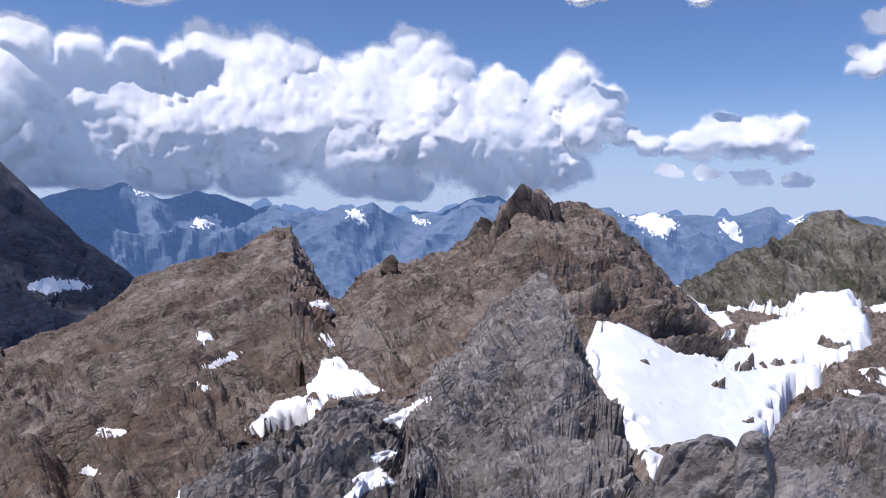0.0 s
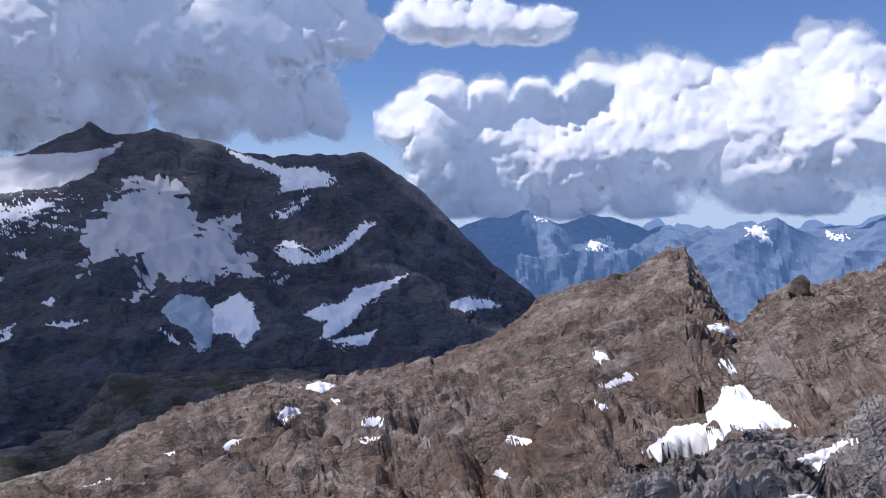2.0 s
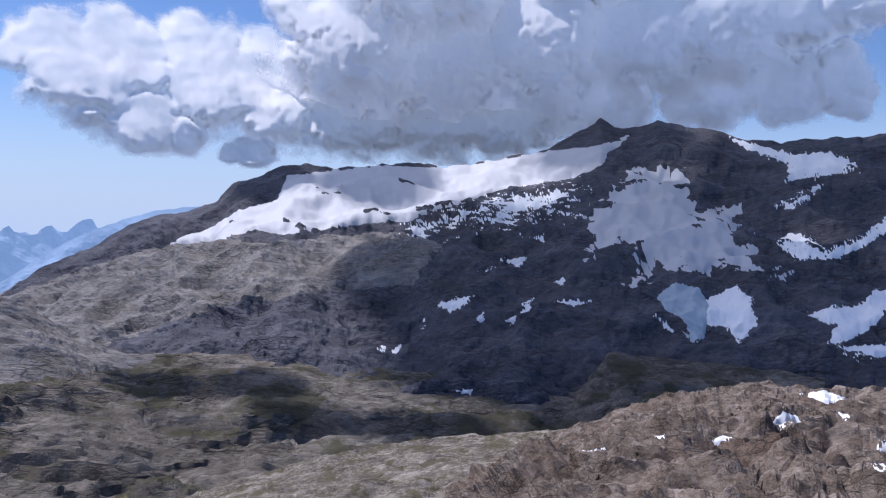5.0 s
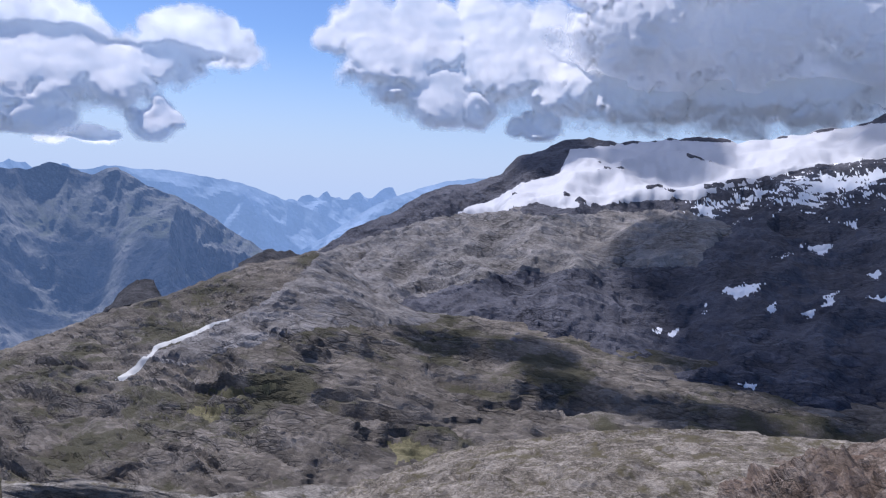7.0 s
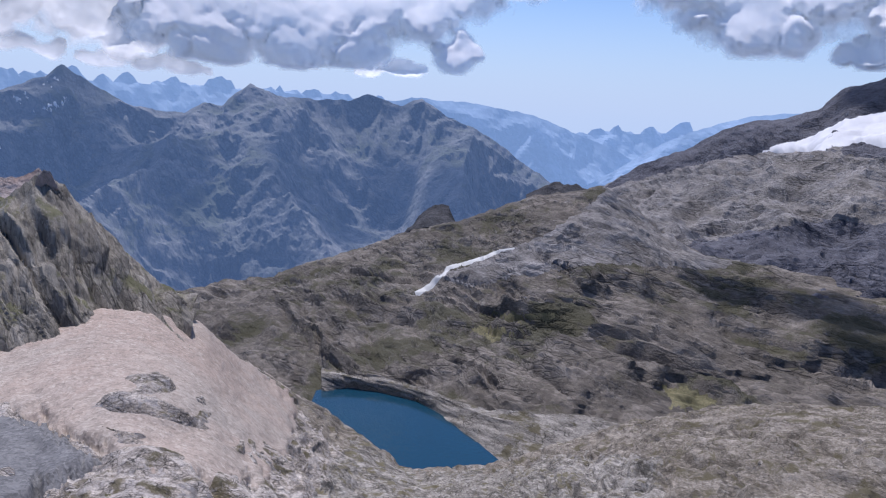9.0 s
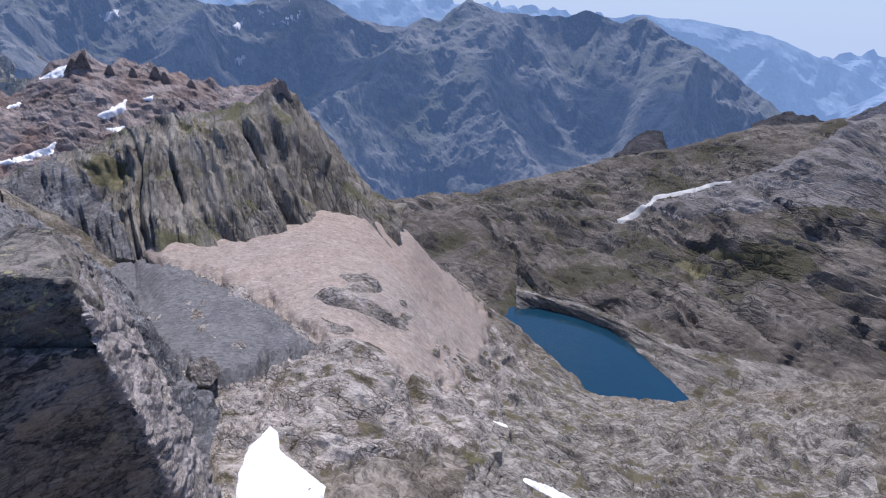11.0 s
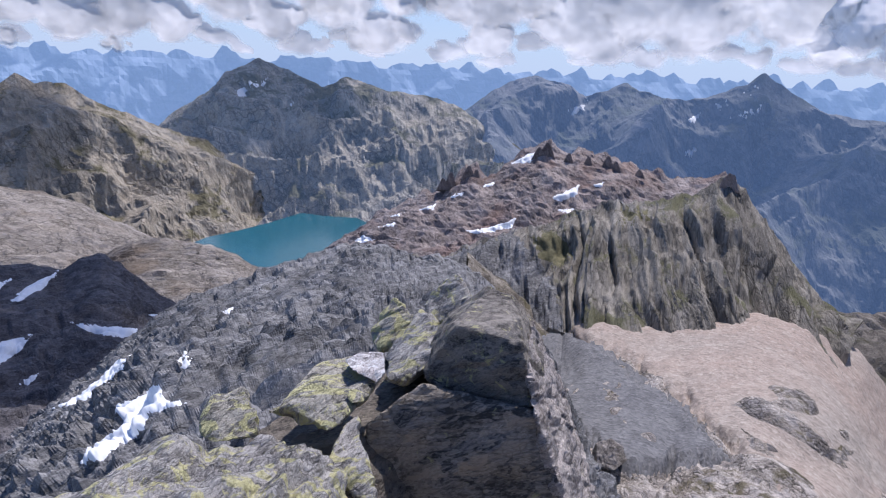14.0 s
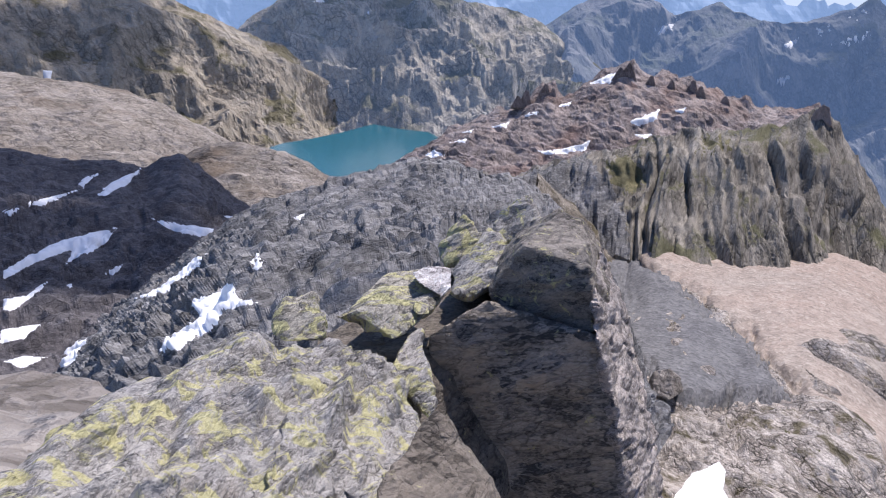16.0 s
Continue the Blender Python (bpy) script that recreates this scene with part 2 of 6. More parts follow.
def cover(name, key, outline, material, thick, ragged=0.25, grain=0.5, level=4, seed=1, label="", category="snow", group="", flat=False, kind="", streak=1.0, part=False, rough=0.0, sparse=0.0, deep=0.0):
    """A sheet of snow, ice or stones that lies on a landform inside an outline; rough rock pokes through it."""
    az, el, p, base, n, h, st = FORMS[key]
    lo, hi = min(a for a, _ in outline) - 0.6, max(a for a, _ in outline) + 0.6
    e0, e1 = min(e for _, e in outline) - 0.6, max(e for _, e in outline) + 0.6
    c = np.where((az > lo) & (az < hi))[0]
    if len(c) < 4:
        return None
    r = np.where(((el[:, c] > e0) & (el[:, c] < e1)).any(1))[0]
    if len(r) < 4:
        return None
    cut = (slice(r[0], r[-1] + 1), slice(c[0], c[-1] + 1))
    k = 3 if len(r) * len(c) < 1200 else 2 if len(r) * len(c) < 7000 else 1

    def finer(a):
        """The sheet's values on a mesh k times as fine."""
        for axis in (0, 1):
            m = a.shape[axis]
            x = np.linspace(0, m - 1, (m - 1) * k + 1)
            i = np.minimum(x.astype(int), m - 2)
            w = (x - i).reshape([-1 if ax == axis else 1 for ax in range(a.ndim)])
            a = np.take(a, i, axis) * (1 - w) + np.take(a, i + 1, axis) * w
        return a

    a2, e2, p, base, n = (finer(np.asarray(q)[cut]) for q in (np.broadcast_to(az, el.shape), el, p, base, n))
    g = np.stack([a2 / grain, e2 / grain * streak, a2 * 0 + seed * 3.7], -1).reshape(-1, 3)
    m = outline_distance(a2, e2, outline) + ragged * 1.6 * fbm(g, 5, 0.6, seed).reshape(a2.shape) - sparse
    hs = finer(blur(blur(h[cut], level, 1), level, 0))
    lift = np.maximum(thick, deep * np.linalg.norm(base, axis=2)) * np.clip(m / (0.12 + ragged * 0.6), -1.0, 1.0)
    close = (rough + (1 - rough) * (1 - smooth(m, 0.0, 0.2)))[..., None]
    q = (base + n * hs[..., None]) * (1 - close) + p * close + n * lift[..., None]
    keep = m > -0.5 * (0.12 + ragged * 0.6)
    cell = keep[:-1, :-1] | keep[1:, :-1] | keep[:-1, 1:] | keep[1:, 1:]
    if cell.sum() < 6:
        return None
    made = None
    for piece, size in zip(*pieces(cell)):
        if made and size < max(14, 0.012 * cell.sum()):
            break
        f = grid_faces(*m.shape, keep=piece)
        used, inv = np.unique(f, return_inverse=True)
        made = new(name, mesh_from(name, q.reshape(-1, 3)[used], inv.reshape(f.shape), material, flat))
        if part:
            made.parent = OWNERS[key]
            tagged(made, label)
        else:
            tagged(made, label, category, group, kind)
    return made


# ---- materials ----
def nodes_of(name):
    m = bpy.data.materials.new(name)
    m.use_nodes = True
    t = m.node_tree
    return m, t, t.nodes["Principled BSDF"], t.links


def add_node(t, kind, **settings):
    n = t.nodes.new(kind)
    for k, v in settings.items():
        n.inputs[k].default_value = v
    return n


def noise_node(t, vec, scale, detail=6.0, rough=0.6, distort=0.0):
    n = add_node(t, "ShaderNodeTexNoise", Scale=scale, Detail=detail, Roughness=rough, Distortion=distort)
    t.links.new(vec, n.inputs["Vector"])
    return n.outputs["Fac"]


def ramp_node(t, fac, stops):
    n = t.nodes.new("ShaderNodeValToRGB")
    el = n.color_ramp.elements
    while len(el) < len(stops):
        el.new(0.5)
    for e, (pos, c) in zip(el, stops):
        e.position = pos
        e.color = (*c, 1) if len(c) == 3 else c
    t.links.new(fac, n.inputs["Fac"])
    return n.outputs["Color"]


def mix_node(t, fac, a, b, mode="MIX"):
    n = t.nodes.new("ShaderNodeMix")
    n.data_type, n.blend_type = "RGBA", mode
    for sock, val in ((n.inputs[0], fac), (n.inputs[6], a), (n.inputs[7], b)):
        if hasattr(val, "is_linked"):
            t.links.new(val, sock)
        else:
            sock.default_value = val if not isinstance(val, tuple) else (*val, 1)
    return n.outputs[2]


def grey(v):
    return (v, v, v)


def rock_material(name, base, dark, light, size, bed=2.5, az=0.0, lean=0.0, dip=25.0, tint=None, tint_amount=0.5, grass=None, grass_amount=0.5,
                  bump=0.55, haze_glow=None, haze_amount=0.0, crack=0.45, contrast=0.75):
    """Weathered bedded rock: bands along the beds, blocks of several tones, dark joints, a stain, and turf on the flatter ledges.
    size: metres across its larger bands; bed: how much longer than thick they are; az, lean and dip turn the beds as in bedding()."""
    m, t, bsdf, links = nodes_of(name)
    co = t.nodes.new("ShaderNodeTexCoord").outputs["Object"]
    turned = t.nodes.new("ShaderNodeCombineXYZ")
    for i, (axis, s) in enumerate(zip(bedding(az, lean, dip), (1.0, 1 / bed, 1 / bed))):
        d = t.nodes.new("ShaderNodeVectorMath")
        d.operation = "DOT_PRODUCT"
        d.inputs[1].default_value = tuple(axis * s)
        links.new(co, d.inputs[0])
        links.new(d.outputs["Value"], turned.inputs[i])
    beds = turned.outputs[0]

    def total(pairs, start):
        out = start
        for sock, w in pairs:
            n = t.nodes.new("ShaderNodeMath")
            n.operation = "MULTIPLY_ADD"
            n.inputs[1].default_value = w
            links.new(sock, n.inputs[0])
            if hasattr(out, "is_linked"):
                links.new(out, n.inputs[2])
            else:
                n.inputs[2].default_value = out
            out = n.outputs[0]
        return out

    warp = t.nodes.new("ShaderNodeTexNoise")
    warp.inputs["Scale"].default_value, warp.inputs["Detail"].default_value, warp.inputs["Roughness"].default_value = 1.1 / size, 3, 0.5
    links.new(beds, warp.inputs["Vector"])
    bent = t.nodes.new("ShaderNodeVectorMath")
    bent.operation = "MULTIPLY_ADD"
    bent.inputs[1].default_value = (size * 0.4,) * 3
    links.new(warp.outputs["Color"], bent.inputs[0])
    links.new(beds, bent.inputs[2])
    tones, tilts, edges = [], [], []
    for k, w in ((1.0, 0.2), (3.1, 0.32), (9.0, 0.36), (26.0, 0.34)):
        v = t.nodes.new("ShaderNodeTexVoronoi")
        v.inputs["Scale"].default_value = k / size
        links.new(bent.outputs[0], v.inputs["Vector"])
        sep = t.nodes.new("ShaderNodeSeparateColor")
        links.new(v.outputs["Color"], sep.inputs[0])
        tones.append((sep.outputs[0], w * contrast))
        if k in (3.1, 9.0):
            e = t.nodes.new("ShaderNodeTexVoronoi")
            e.feature = "DISTANCE_TO_EDGE"
            e.inputs["Scale"].default_value = k / size
            links.new(bent.outputs[0], e.inputs["Vector"])
            edges.append(e.outputs["Distance"])
        off, turn, slope = (t.nodes.new("ShaderNodeVectorMath") for _ in range(3))
        off.operation, turn.operation, slope.operation = "SUBTRACT", "SUBTRACT", "DOT_PRODUCT"
        links.new(bent.outputs[0], off.inputs[0])
        links.new(v.outputs["Position"], off.inputs[1])
        links.new(v.outputs["Color"], turn.inputs[0])
        turn.inputs[1].default_value = (0.5, 0.5, 0.5)
        links.new(off.outputs[0], slope.inputs[0])
        links.new(turn.outputs[0], slope.inputs[1])
        tilts.append((slope.outputs["Value"], 2.2 / size))
    broad = noise_node(t, co, 0.1 / size, 6, 0.6)
    band = noise_node(t, beds, 1.0 / size, 10, 0.58, 0.5)
    fine = noise_node(t, co, 14 / size, 6, 0.65)
    tone = total([*tones, (band, 1.1 * contrast), (fine, 0.35 * contrast), (broad, 0.5)], 0.3 - 1.3 * contrast)
    col = ramp_node(t, tone, [(0.18, dark), (0.5, base), (0.85, light)])
    if tint:
        stain = noise_node(t, co, 0.28 / size, 9, 0.62, 0.6)
        a = 0.62 - 0.26 * tint_amount
        col = mix_node(t, ramp_node(t, stain, [(a, grey(0)), (a + 0.14, grey(min(0.9, 0.5 + tint_amount)))]), col, mix_node(t, tone, tuple(c * 0.45 for c in tint), tint))
    cracked = noise_node(t, co, 0.5 / size, 4, 0.6)
    open_at = ramp_node(t, cracked, [(0.42, grey(0)), (0.6, grey(1))])
    joint = mix_node(t, 1.0, mix_node(t, 1.0, ramp_node(t, edges[0], [(0.0, grey(crack * 1.3)), (0.09, grey(0))]), ramp_node(t, edges[1], [(0.0, grey(crack)), (0.1, grey(0))]), "ADD"), open_at, "MULTIPLY")
    col = mix_node(t, joint, col, tuple(c * 0.6 for c in dark))
    if grass:
        turf = noise_node(t, co, 0.45 / size, 10, 0.66)
        up = t.nodes.new("ShaderNodeSeparateXYZ")
        links.new(t.nodes.new("ShaderNodeNewGeometry").outputs["Normal"], up.inputs[0])
        f = total([(turf, 1.0), (up.outputs["Z"], 0.22)], -0.13)
        a = 0.68 - 0.28 * grass_amount
        col = mix_node(t, ramp_node(t, f, [(a, grey(0)), (a + 0.08, grey(0.85))]), col,
                       mix_node(t, fine, grass, tuple(c * 0.4 for c in grass)))
    links.new(col, bsdf.inputs["Base Color"])
    bsdf.inputs["Roughness"].default_value = 0.92
    bsdf.inputs["Specular IOR Level"].default_value = 0.25
    bm = add_node(t, "ShaderNodeBump", Strength=bump, Distance=size * 0.9)
    links.new(total([*tilts, (band, 0.4), (fine, 0.1), (joint, -0.12)], 0.0), bm.inputs["Height"])
    links.new(bm.outputs[0], bsdf.inputs["Normal"])
    # even emission over the rock stands in for haze before it
    if haze_glow:
        bsdf.inputs["Emission Color"].default_value = (*haze_glow, 1)
        bsdf.inputs["Emission Strength"].default_value = haze_amount
    return m


def scree_material(name, fresh, old, dark):
    """Small loose stones: single stones of several tones, larger ones strewn among them, and broad stains of fresh and older rubble."""
    m, t, bsdf, links = nodes_of(name)
    co = t.nodes.new("ShaderNodeTexCoord").outputs["Object"]
    stain = ramp_node(t, noise_node(t, co, 0.022, 8, 0.62, 0.4), [(0.4, grey(0)), (0.6, grey(1))])
    col = mix_node(t, stain, fresh, old)
    heights = []
    for scale, amount in ((0.35, 0.3), (1.1, 0.55), (3.0, 0.55)):
        v = t.nodes.new("ShaderNodeTexVoronoi")
        v.inputs["Scale"].default_value = scale
        links.new(co, v.inputs["Vector"])
        sep = t.nodes.new("ShaderNodeSeparateColor")
        links.new(v.outputs["Color"], sep.inputs[0])
        col = mix_node(t, ramp_node(t, sep.outputs[0], [(0.55, grey(0)), (1.0, grey(amount))]), col, dark)
        col = mix_node(t, ramp_node(t, sep.outputs[1], [(0.8, grey(0)), (1.0, grey(amount * 0.8))]), col, tuple(min(0.75, c * 1.6) for c in old))
        heights.append(v.outputs["Distance"])
    links.new(mix_node(t, noise_node(t, co, 0.25, 9, 0.7), mix_node(t, 0.4, col, dark), col), bsdf.inputs["Base Color"])
    bsdf.inputs["Roughness"].default_value = 0.95
    bsdf.inputs["Specular IOR Level"].default_value = 0.2
    bm = add_node(t, "ShaderNodeBump", Strength=0.5, Distance=0.5)
    links.new(mix_node(t, 0.5, heights[0], heights[1]), bm.inputs["Height"])
    links.new(bm.outputs[0], bsdf.inputs["Normal"])
    return m


def snow_material(name, colour=(0.92, 0.93, 0.94), dirt=(0.55, 0.5, 0.45), size=6.0, dirty=0.3):
    m, t, bsdf, links = nodes_of(name)
    co = t.nodes.new("ShaderNodeTexCoord").outputs["Object"]
    n = noise_node(t, co, 1 / size, 8, 0.7)
    col = mix_node(t, ramp_node(t, n, [(0.52, grey(0)), (0.8, grey(dirty))]), colour, dirt)
    links.new(col, bsdf.inputs["Base Color"])
    bsdf.inputs["Roughness"].default_value = 0.7
    bm = add_node(t, "ShaderNodeBump", Strength=0.25, Distance=size * 0.05)
    links.new(n, bm.inputs["Height"])
    links.new(bm.outputs[0], bsdf.inputs["Normal"])
    return m


def water_material(name, colour, rough=0.12):
    m, t, bsdf, links = nodes_of(name)
    co = t.nodes.new("ShaderNodeTexCoord").outputs["Object"]
    n = noise_node(t, co, 0.02, 4, 0.6)
    links.new(mix_node(t, n, colour, tuple(c * 0.75 for c in colour)), bsdf.inputs["Base Color"])
    bsdf.inputs["Roughness"].default_value = rough
    bm = add_node(t, "ShaderNodeBump", Strength=0.15, Distance=0.3)
    links.new(noise_node(t, co, 0.6, 5, 0.6), bm.inputs["Height"])
    links.new(bm.outputs[0], bsdf.inputs["Normal"])
    return m


near_rock = rock_material("grey_gneiss", (0.235, 0.21, 0.187), (0.06, 0.054, 0.047), (0.46, 0.42, 0.38), 3.2, bed=1.9, crack=0.3, bump=0.8, az=0, lean=-50, tint=(0.24, 0.17, 0.11), tint_amount=0.2)
brown_rock = rock_material("rusty_gneiss", (0.17, 0.13, 0.1), (0.045, 0.035, 0.027), (0.34, 0.285, 0.235), 6.0, bed=1.7, az=15, lean=-25,
                           tint=(0.185, 0.125, 0.09), tint_amount=0.42)
green_rock = rock_material("mossy_gneiss", (0.135, 0.122, 0.094), (0.04, 0.038, 0.03), (0.26, 0.235, 0.19), 6, bed=1.9, az=-27, lean=80,
                           grass=(0.085, 0.088, 0.04), grass_amount=0.45)
grey_rock = rock_material("dark_gneiss", (0.165, 0.163, 0.162), (0.05, 0.05, 0.051), (0.34, 0.335, 0.33), 5.0, bed=2.1, az=170, lean=-20, tint=(0.16, 0.15, 0.1), tint_amount=0.1)
slope_rock = rock_material("bedded_gneiss", (0.165, 0.142, 0.111), (0.055, 0.047, 0.037), (0.37, 0.33, 0.275), 3.5, bed=2.8, az=100, lean=12, dip=20,
                           grass=(0.13, 0.112, 0.058), grass_amount=0.35)
band_rock = rock_material("grey_whaleback_rock", (0.235, 0.215, 0.185), (0.085, 0.077, 0.066), (0.4, 0.37, 0.325), 5.0, bed=3.2, az=100, lean=12, dip=20, crack=0.6,
                          grass=(0.13, 0.112, 0.058), grass_amount=0.25)
plateau_rock = rock_material("plateau_rock", (0.13, 0.114, 0.096), (0.05, 0.044, 0.037), (0.27, 0.24, 0.205), 45.0, bed=3.0, az=95, lean=8, dip=20, contrast=0.7,
                             grass=(0.075, 0.072, 0.038), grass_amount=0.42)
cliff_rock = rock_material("cliff_rock", (0.218, 0.198, 0.164), (0.07, 0.064, 0.054), (0.36, 0.33, 0.28), 9.0, bed=5.0, az=147, lean=86, dip=0, contrast=0.7,
                           grass=(0.15, 0.148, 0.07), grass_amount=0.42)
scree_rock = scree_material("scree", (0.435, 0.345, 0.284), (0.41, 0.365, 0.315), (0.2, 0.165, 0.136))
grey_scree = scree_material("grey_scree", (0.18, 0.178, 0.182), (0.21, 0.208, 0.205), (0.07, 0.07, 0.073))
red_rock = rock_material("red_rock", (0.3, 0.25, 0.228), (0.11, 0.09, 0.082), (0.47, 0.41, 0.38), 8.0,
                         tint=(0.31, 0.215, 0.18), tint_amount=0.45, bed=1.9, az=152, lean=60)
dark_rock = rock_material("dark_rock", (0.11, 0.102, 0.106), (0.05, 0.046, 0.049), (0.2, 0.187, 0.19), 6.0, bed=1.9, az=190, lean=-15)
knob_rock = rock_material("knob_rock", (0.045, 0.045, 0.05), (0.02, 0.02, 0.023), (0.09, 0.09, 0.095), 20.0, bed=1.5, az=110, lean=70)
massif_rock = rock_material("massif_rock", (0.09, 0.091, 0.11), (0.052, 0.053, 0.066), (0.155, 0.155, 0.178), 60.0, bed=2.8, az=50, lean=-12, bump=0.6)
pale_rock = rock_material("pale_rock", (0.29, 0.257, 0.218), (0.13, 0.114, 0.096), (0.43, 0.385, 0.34), 30.0, bed=2.4, az=186, lean=-10, bump=0.7, tint=(0.25, 0.19, 0.135), tint_amount=0.35)
slab_rock = rock_material("glacier_polished_rock", (0.2, 0.188, 0.178), (0.09, 0.083, 0.078), (0.34, 0.32, 0.305), 50.0, bed=3.2, az=88, lean=10, bump=0.6)
alp_rock = rock_material("alp_rock", (0.38, 0.335, 0.265), (0.2, 0.175, 0.14), (0.52, 0.47, 0.39), 60.0, contrast=0.6,
                         grass=(0.17, 0.155, 0.08), grass_amount=0.5, bed=1.4, az=180, lean=50)
# far rocks: haze painted in by a blue glow and bluish base colours
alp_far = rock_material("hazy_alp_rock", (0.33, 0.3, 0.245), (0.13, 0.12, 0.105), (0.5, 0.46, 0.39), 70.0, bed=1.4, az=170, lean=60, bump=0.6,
                        grass=(0.13, 0.13, 0.07), grass_amount=0.5, haze_glow=(0.17, 0.27, 0.46), haze_amount=0.13)
hazed_valley_rock = rock_material("hazed_valley_rock", (0.112, 0.12, 0.12), (0.07, 0.077, 0.076), (0.2, 0.195, 0.188), 110.0, bed=1.9, az=130, lean=60, bump=0.3, crack=0.3,
                            grass=(0.09, 0.105, 0.08), grass_amount=0.5, haze_glow=(0.17, 0.28, 0.52), haze_amount=0.27)
hazed_far_rock = rock_material("hazed_far_rock", (0.1, 0.13, 0.175), (0.07, 0.09, 0.12), (0.14, 0.17, 0.22), 160.0, bump=0.15, crack=0.2,
                         haze_glow=(0.15, 0.29, 0.58), haze_amount=0.3)
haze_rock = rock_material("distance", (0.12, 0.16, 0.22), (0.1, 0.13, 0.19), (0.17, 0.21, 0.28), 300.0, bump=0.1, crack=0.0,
                          haze_glow=(0.3, 0.46, 0.74), haze_amount=0.5)
snow_white = snow_material("old_snow")
glacier_snow = snow_material("glacier_ice", (0.55, 0.56, 0.59), (0.38, 0.38, 0.4), 60.0, 0.5)

# ---- the large structure ----
ground = new("ground", mesh_from("ground", [(x, y, -1500.0) for y in (-4900, 4900) for x in (-4900, 4900)], [(0, 1, 3, 2)], alp_rock))
tagged(ground, "grey rock and turf of the valley floors", "ground", kind="structure")

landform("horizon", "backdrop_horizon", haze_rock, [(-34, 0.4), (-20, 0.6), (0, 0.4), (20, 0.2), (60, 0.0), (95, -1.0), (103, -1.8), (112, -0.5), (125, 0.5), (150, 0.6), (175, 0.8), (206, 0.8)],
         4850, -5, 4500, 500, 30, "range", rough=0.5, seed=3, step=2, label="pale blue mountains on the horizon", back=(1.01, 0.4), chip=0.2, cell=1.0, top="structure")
landform("east", "backdrop_range_east", hazed_far_rock, [(-5.12, 0.95), (-4.22, 1.54), (-2.0, 1.3), (0.18, 0.07), (1.97, 0.28), (3.73, -0.13), (6.38, -0.44), (9.44, -0.23), (10.32, 0.23), (11.6, -0.08), (12.88, 0.44), (14.34, -0.12), (16.63, 0.74), (18.86, 1.28), (21.01, 0.49), (23.61, 1.69), (26.24, 0.84), (28.68, 0.47), (32.61, -0.37)],
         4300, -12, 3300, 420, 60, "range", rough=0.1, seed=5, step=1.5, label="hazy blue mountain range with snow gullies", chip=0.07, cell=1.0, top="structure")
landform("dark", "backdrop_range_dark", hazed_far_rock, [(-7.38, -0.66), (-4.27, -0.09), (-2.48, 0.51), (-0.7, 0.28), (1.04, -1.02), (2.82, -0.9), (4.18, -0.15), (5.53, 0.78), (7.06, 0.29), (8.37, 0.25), (9.87, -0.55), (11.57, -1.47), (15.33, -3.08)],
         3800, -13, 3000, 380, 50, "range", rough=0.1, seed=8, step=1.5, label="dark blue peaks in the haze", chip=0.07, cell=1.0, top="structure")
landform("south", "backdrop_range_south", hazed_far_rock, [(-31.37, 0.5), (-29.1, 0.7), (-26.99, 1.15), (-25.41, 0.46), (-24.26, 1.36), (-22.22, 0.77), (-20.3, 0.47), (-17.92, 0.48), (-15.86, 0.75), (-14.21, 0.45), (-12.93, 0.92), (-11.22, 1.0)] + [(-36, 0.8)],
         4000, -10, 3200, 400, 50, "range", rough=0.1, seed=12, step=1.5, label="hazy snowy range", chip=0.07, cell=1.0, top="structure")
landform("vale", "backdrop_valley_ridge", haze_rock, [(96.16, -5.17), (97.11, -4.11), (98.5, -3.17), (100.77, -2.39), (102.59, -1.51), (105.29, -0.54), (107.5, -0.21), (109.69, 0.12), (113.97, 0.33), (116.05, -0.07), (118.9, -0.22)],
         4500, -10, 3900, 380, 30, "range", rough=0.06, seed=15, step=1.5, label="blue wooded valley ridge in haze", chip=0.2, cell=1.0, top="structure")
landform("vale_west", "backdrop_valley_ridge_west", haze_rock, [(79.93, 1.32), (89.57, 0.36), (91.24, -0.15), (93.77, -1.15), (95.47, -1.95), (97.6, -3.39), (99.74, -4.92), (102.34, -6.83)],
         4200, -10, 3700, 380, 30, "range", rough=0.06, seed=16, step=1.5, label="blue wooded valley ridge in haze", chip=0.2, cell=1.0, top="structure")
landform("wall", "mountain", hazed_valley_rock, [(101.44, -6.66), (103.57, -5.47), (104.86, -4.78), (107.04, -3.54), (110.13, -1.74), (112.32, -0.67), (114.01, 0.36), (115.67, -0.47), (118.25, -0.02), (119.91, -0.53), (124.21, -0.18), (125.53, 0.35), (127.05, 0.87), (128.88, -0.87), (130.17, -0.74), (131.62, -1.65), (133.52, -1.76), (136.02, -0.89), (137.65, -0.19), (139.43, 0.96), (141.61, -0.04), (143.56, -0.74), (146.18, -0.71), (149.0, 0.16), (151.82, -0.86), (153.68, 0.14), (155.85, 0.46), (157.96, -0.28), (159.64, -1.23), (160.89, -2.38), (163.51, -2.95)],
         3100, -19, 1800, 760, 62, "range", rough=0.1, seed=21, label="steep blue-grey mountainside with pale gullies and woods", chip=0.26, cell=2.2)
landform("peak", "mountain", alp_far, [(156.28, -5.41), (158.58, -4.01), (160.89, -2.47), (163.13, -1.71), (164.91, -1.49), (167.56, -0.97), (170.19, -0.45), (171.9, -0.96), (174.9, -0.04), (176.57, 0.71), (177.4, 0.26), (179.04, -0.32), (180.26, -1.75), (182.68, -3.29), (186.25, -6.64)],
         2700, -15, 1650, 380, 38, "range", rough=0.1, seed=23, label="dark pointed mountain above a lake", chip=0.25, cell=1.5)
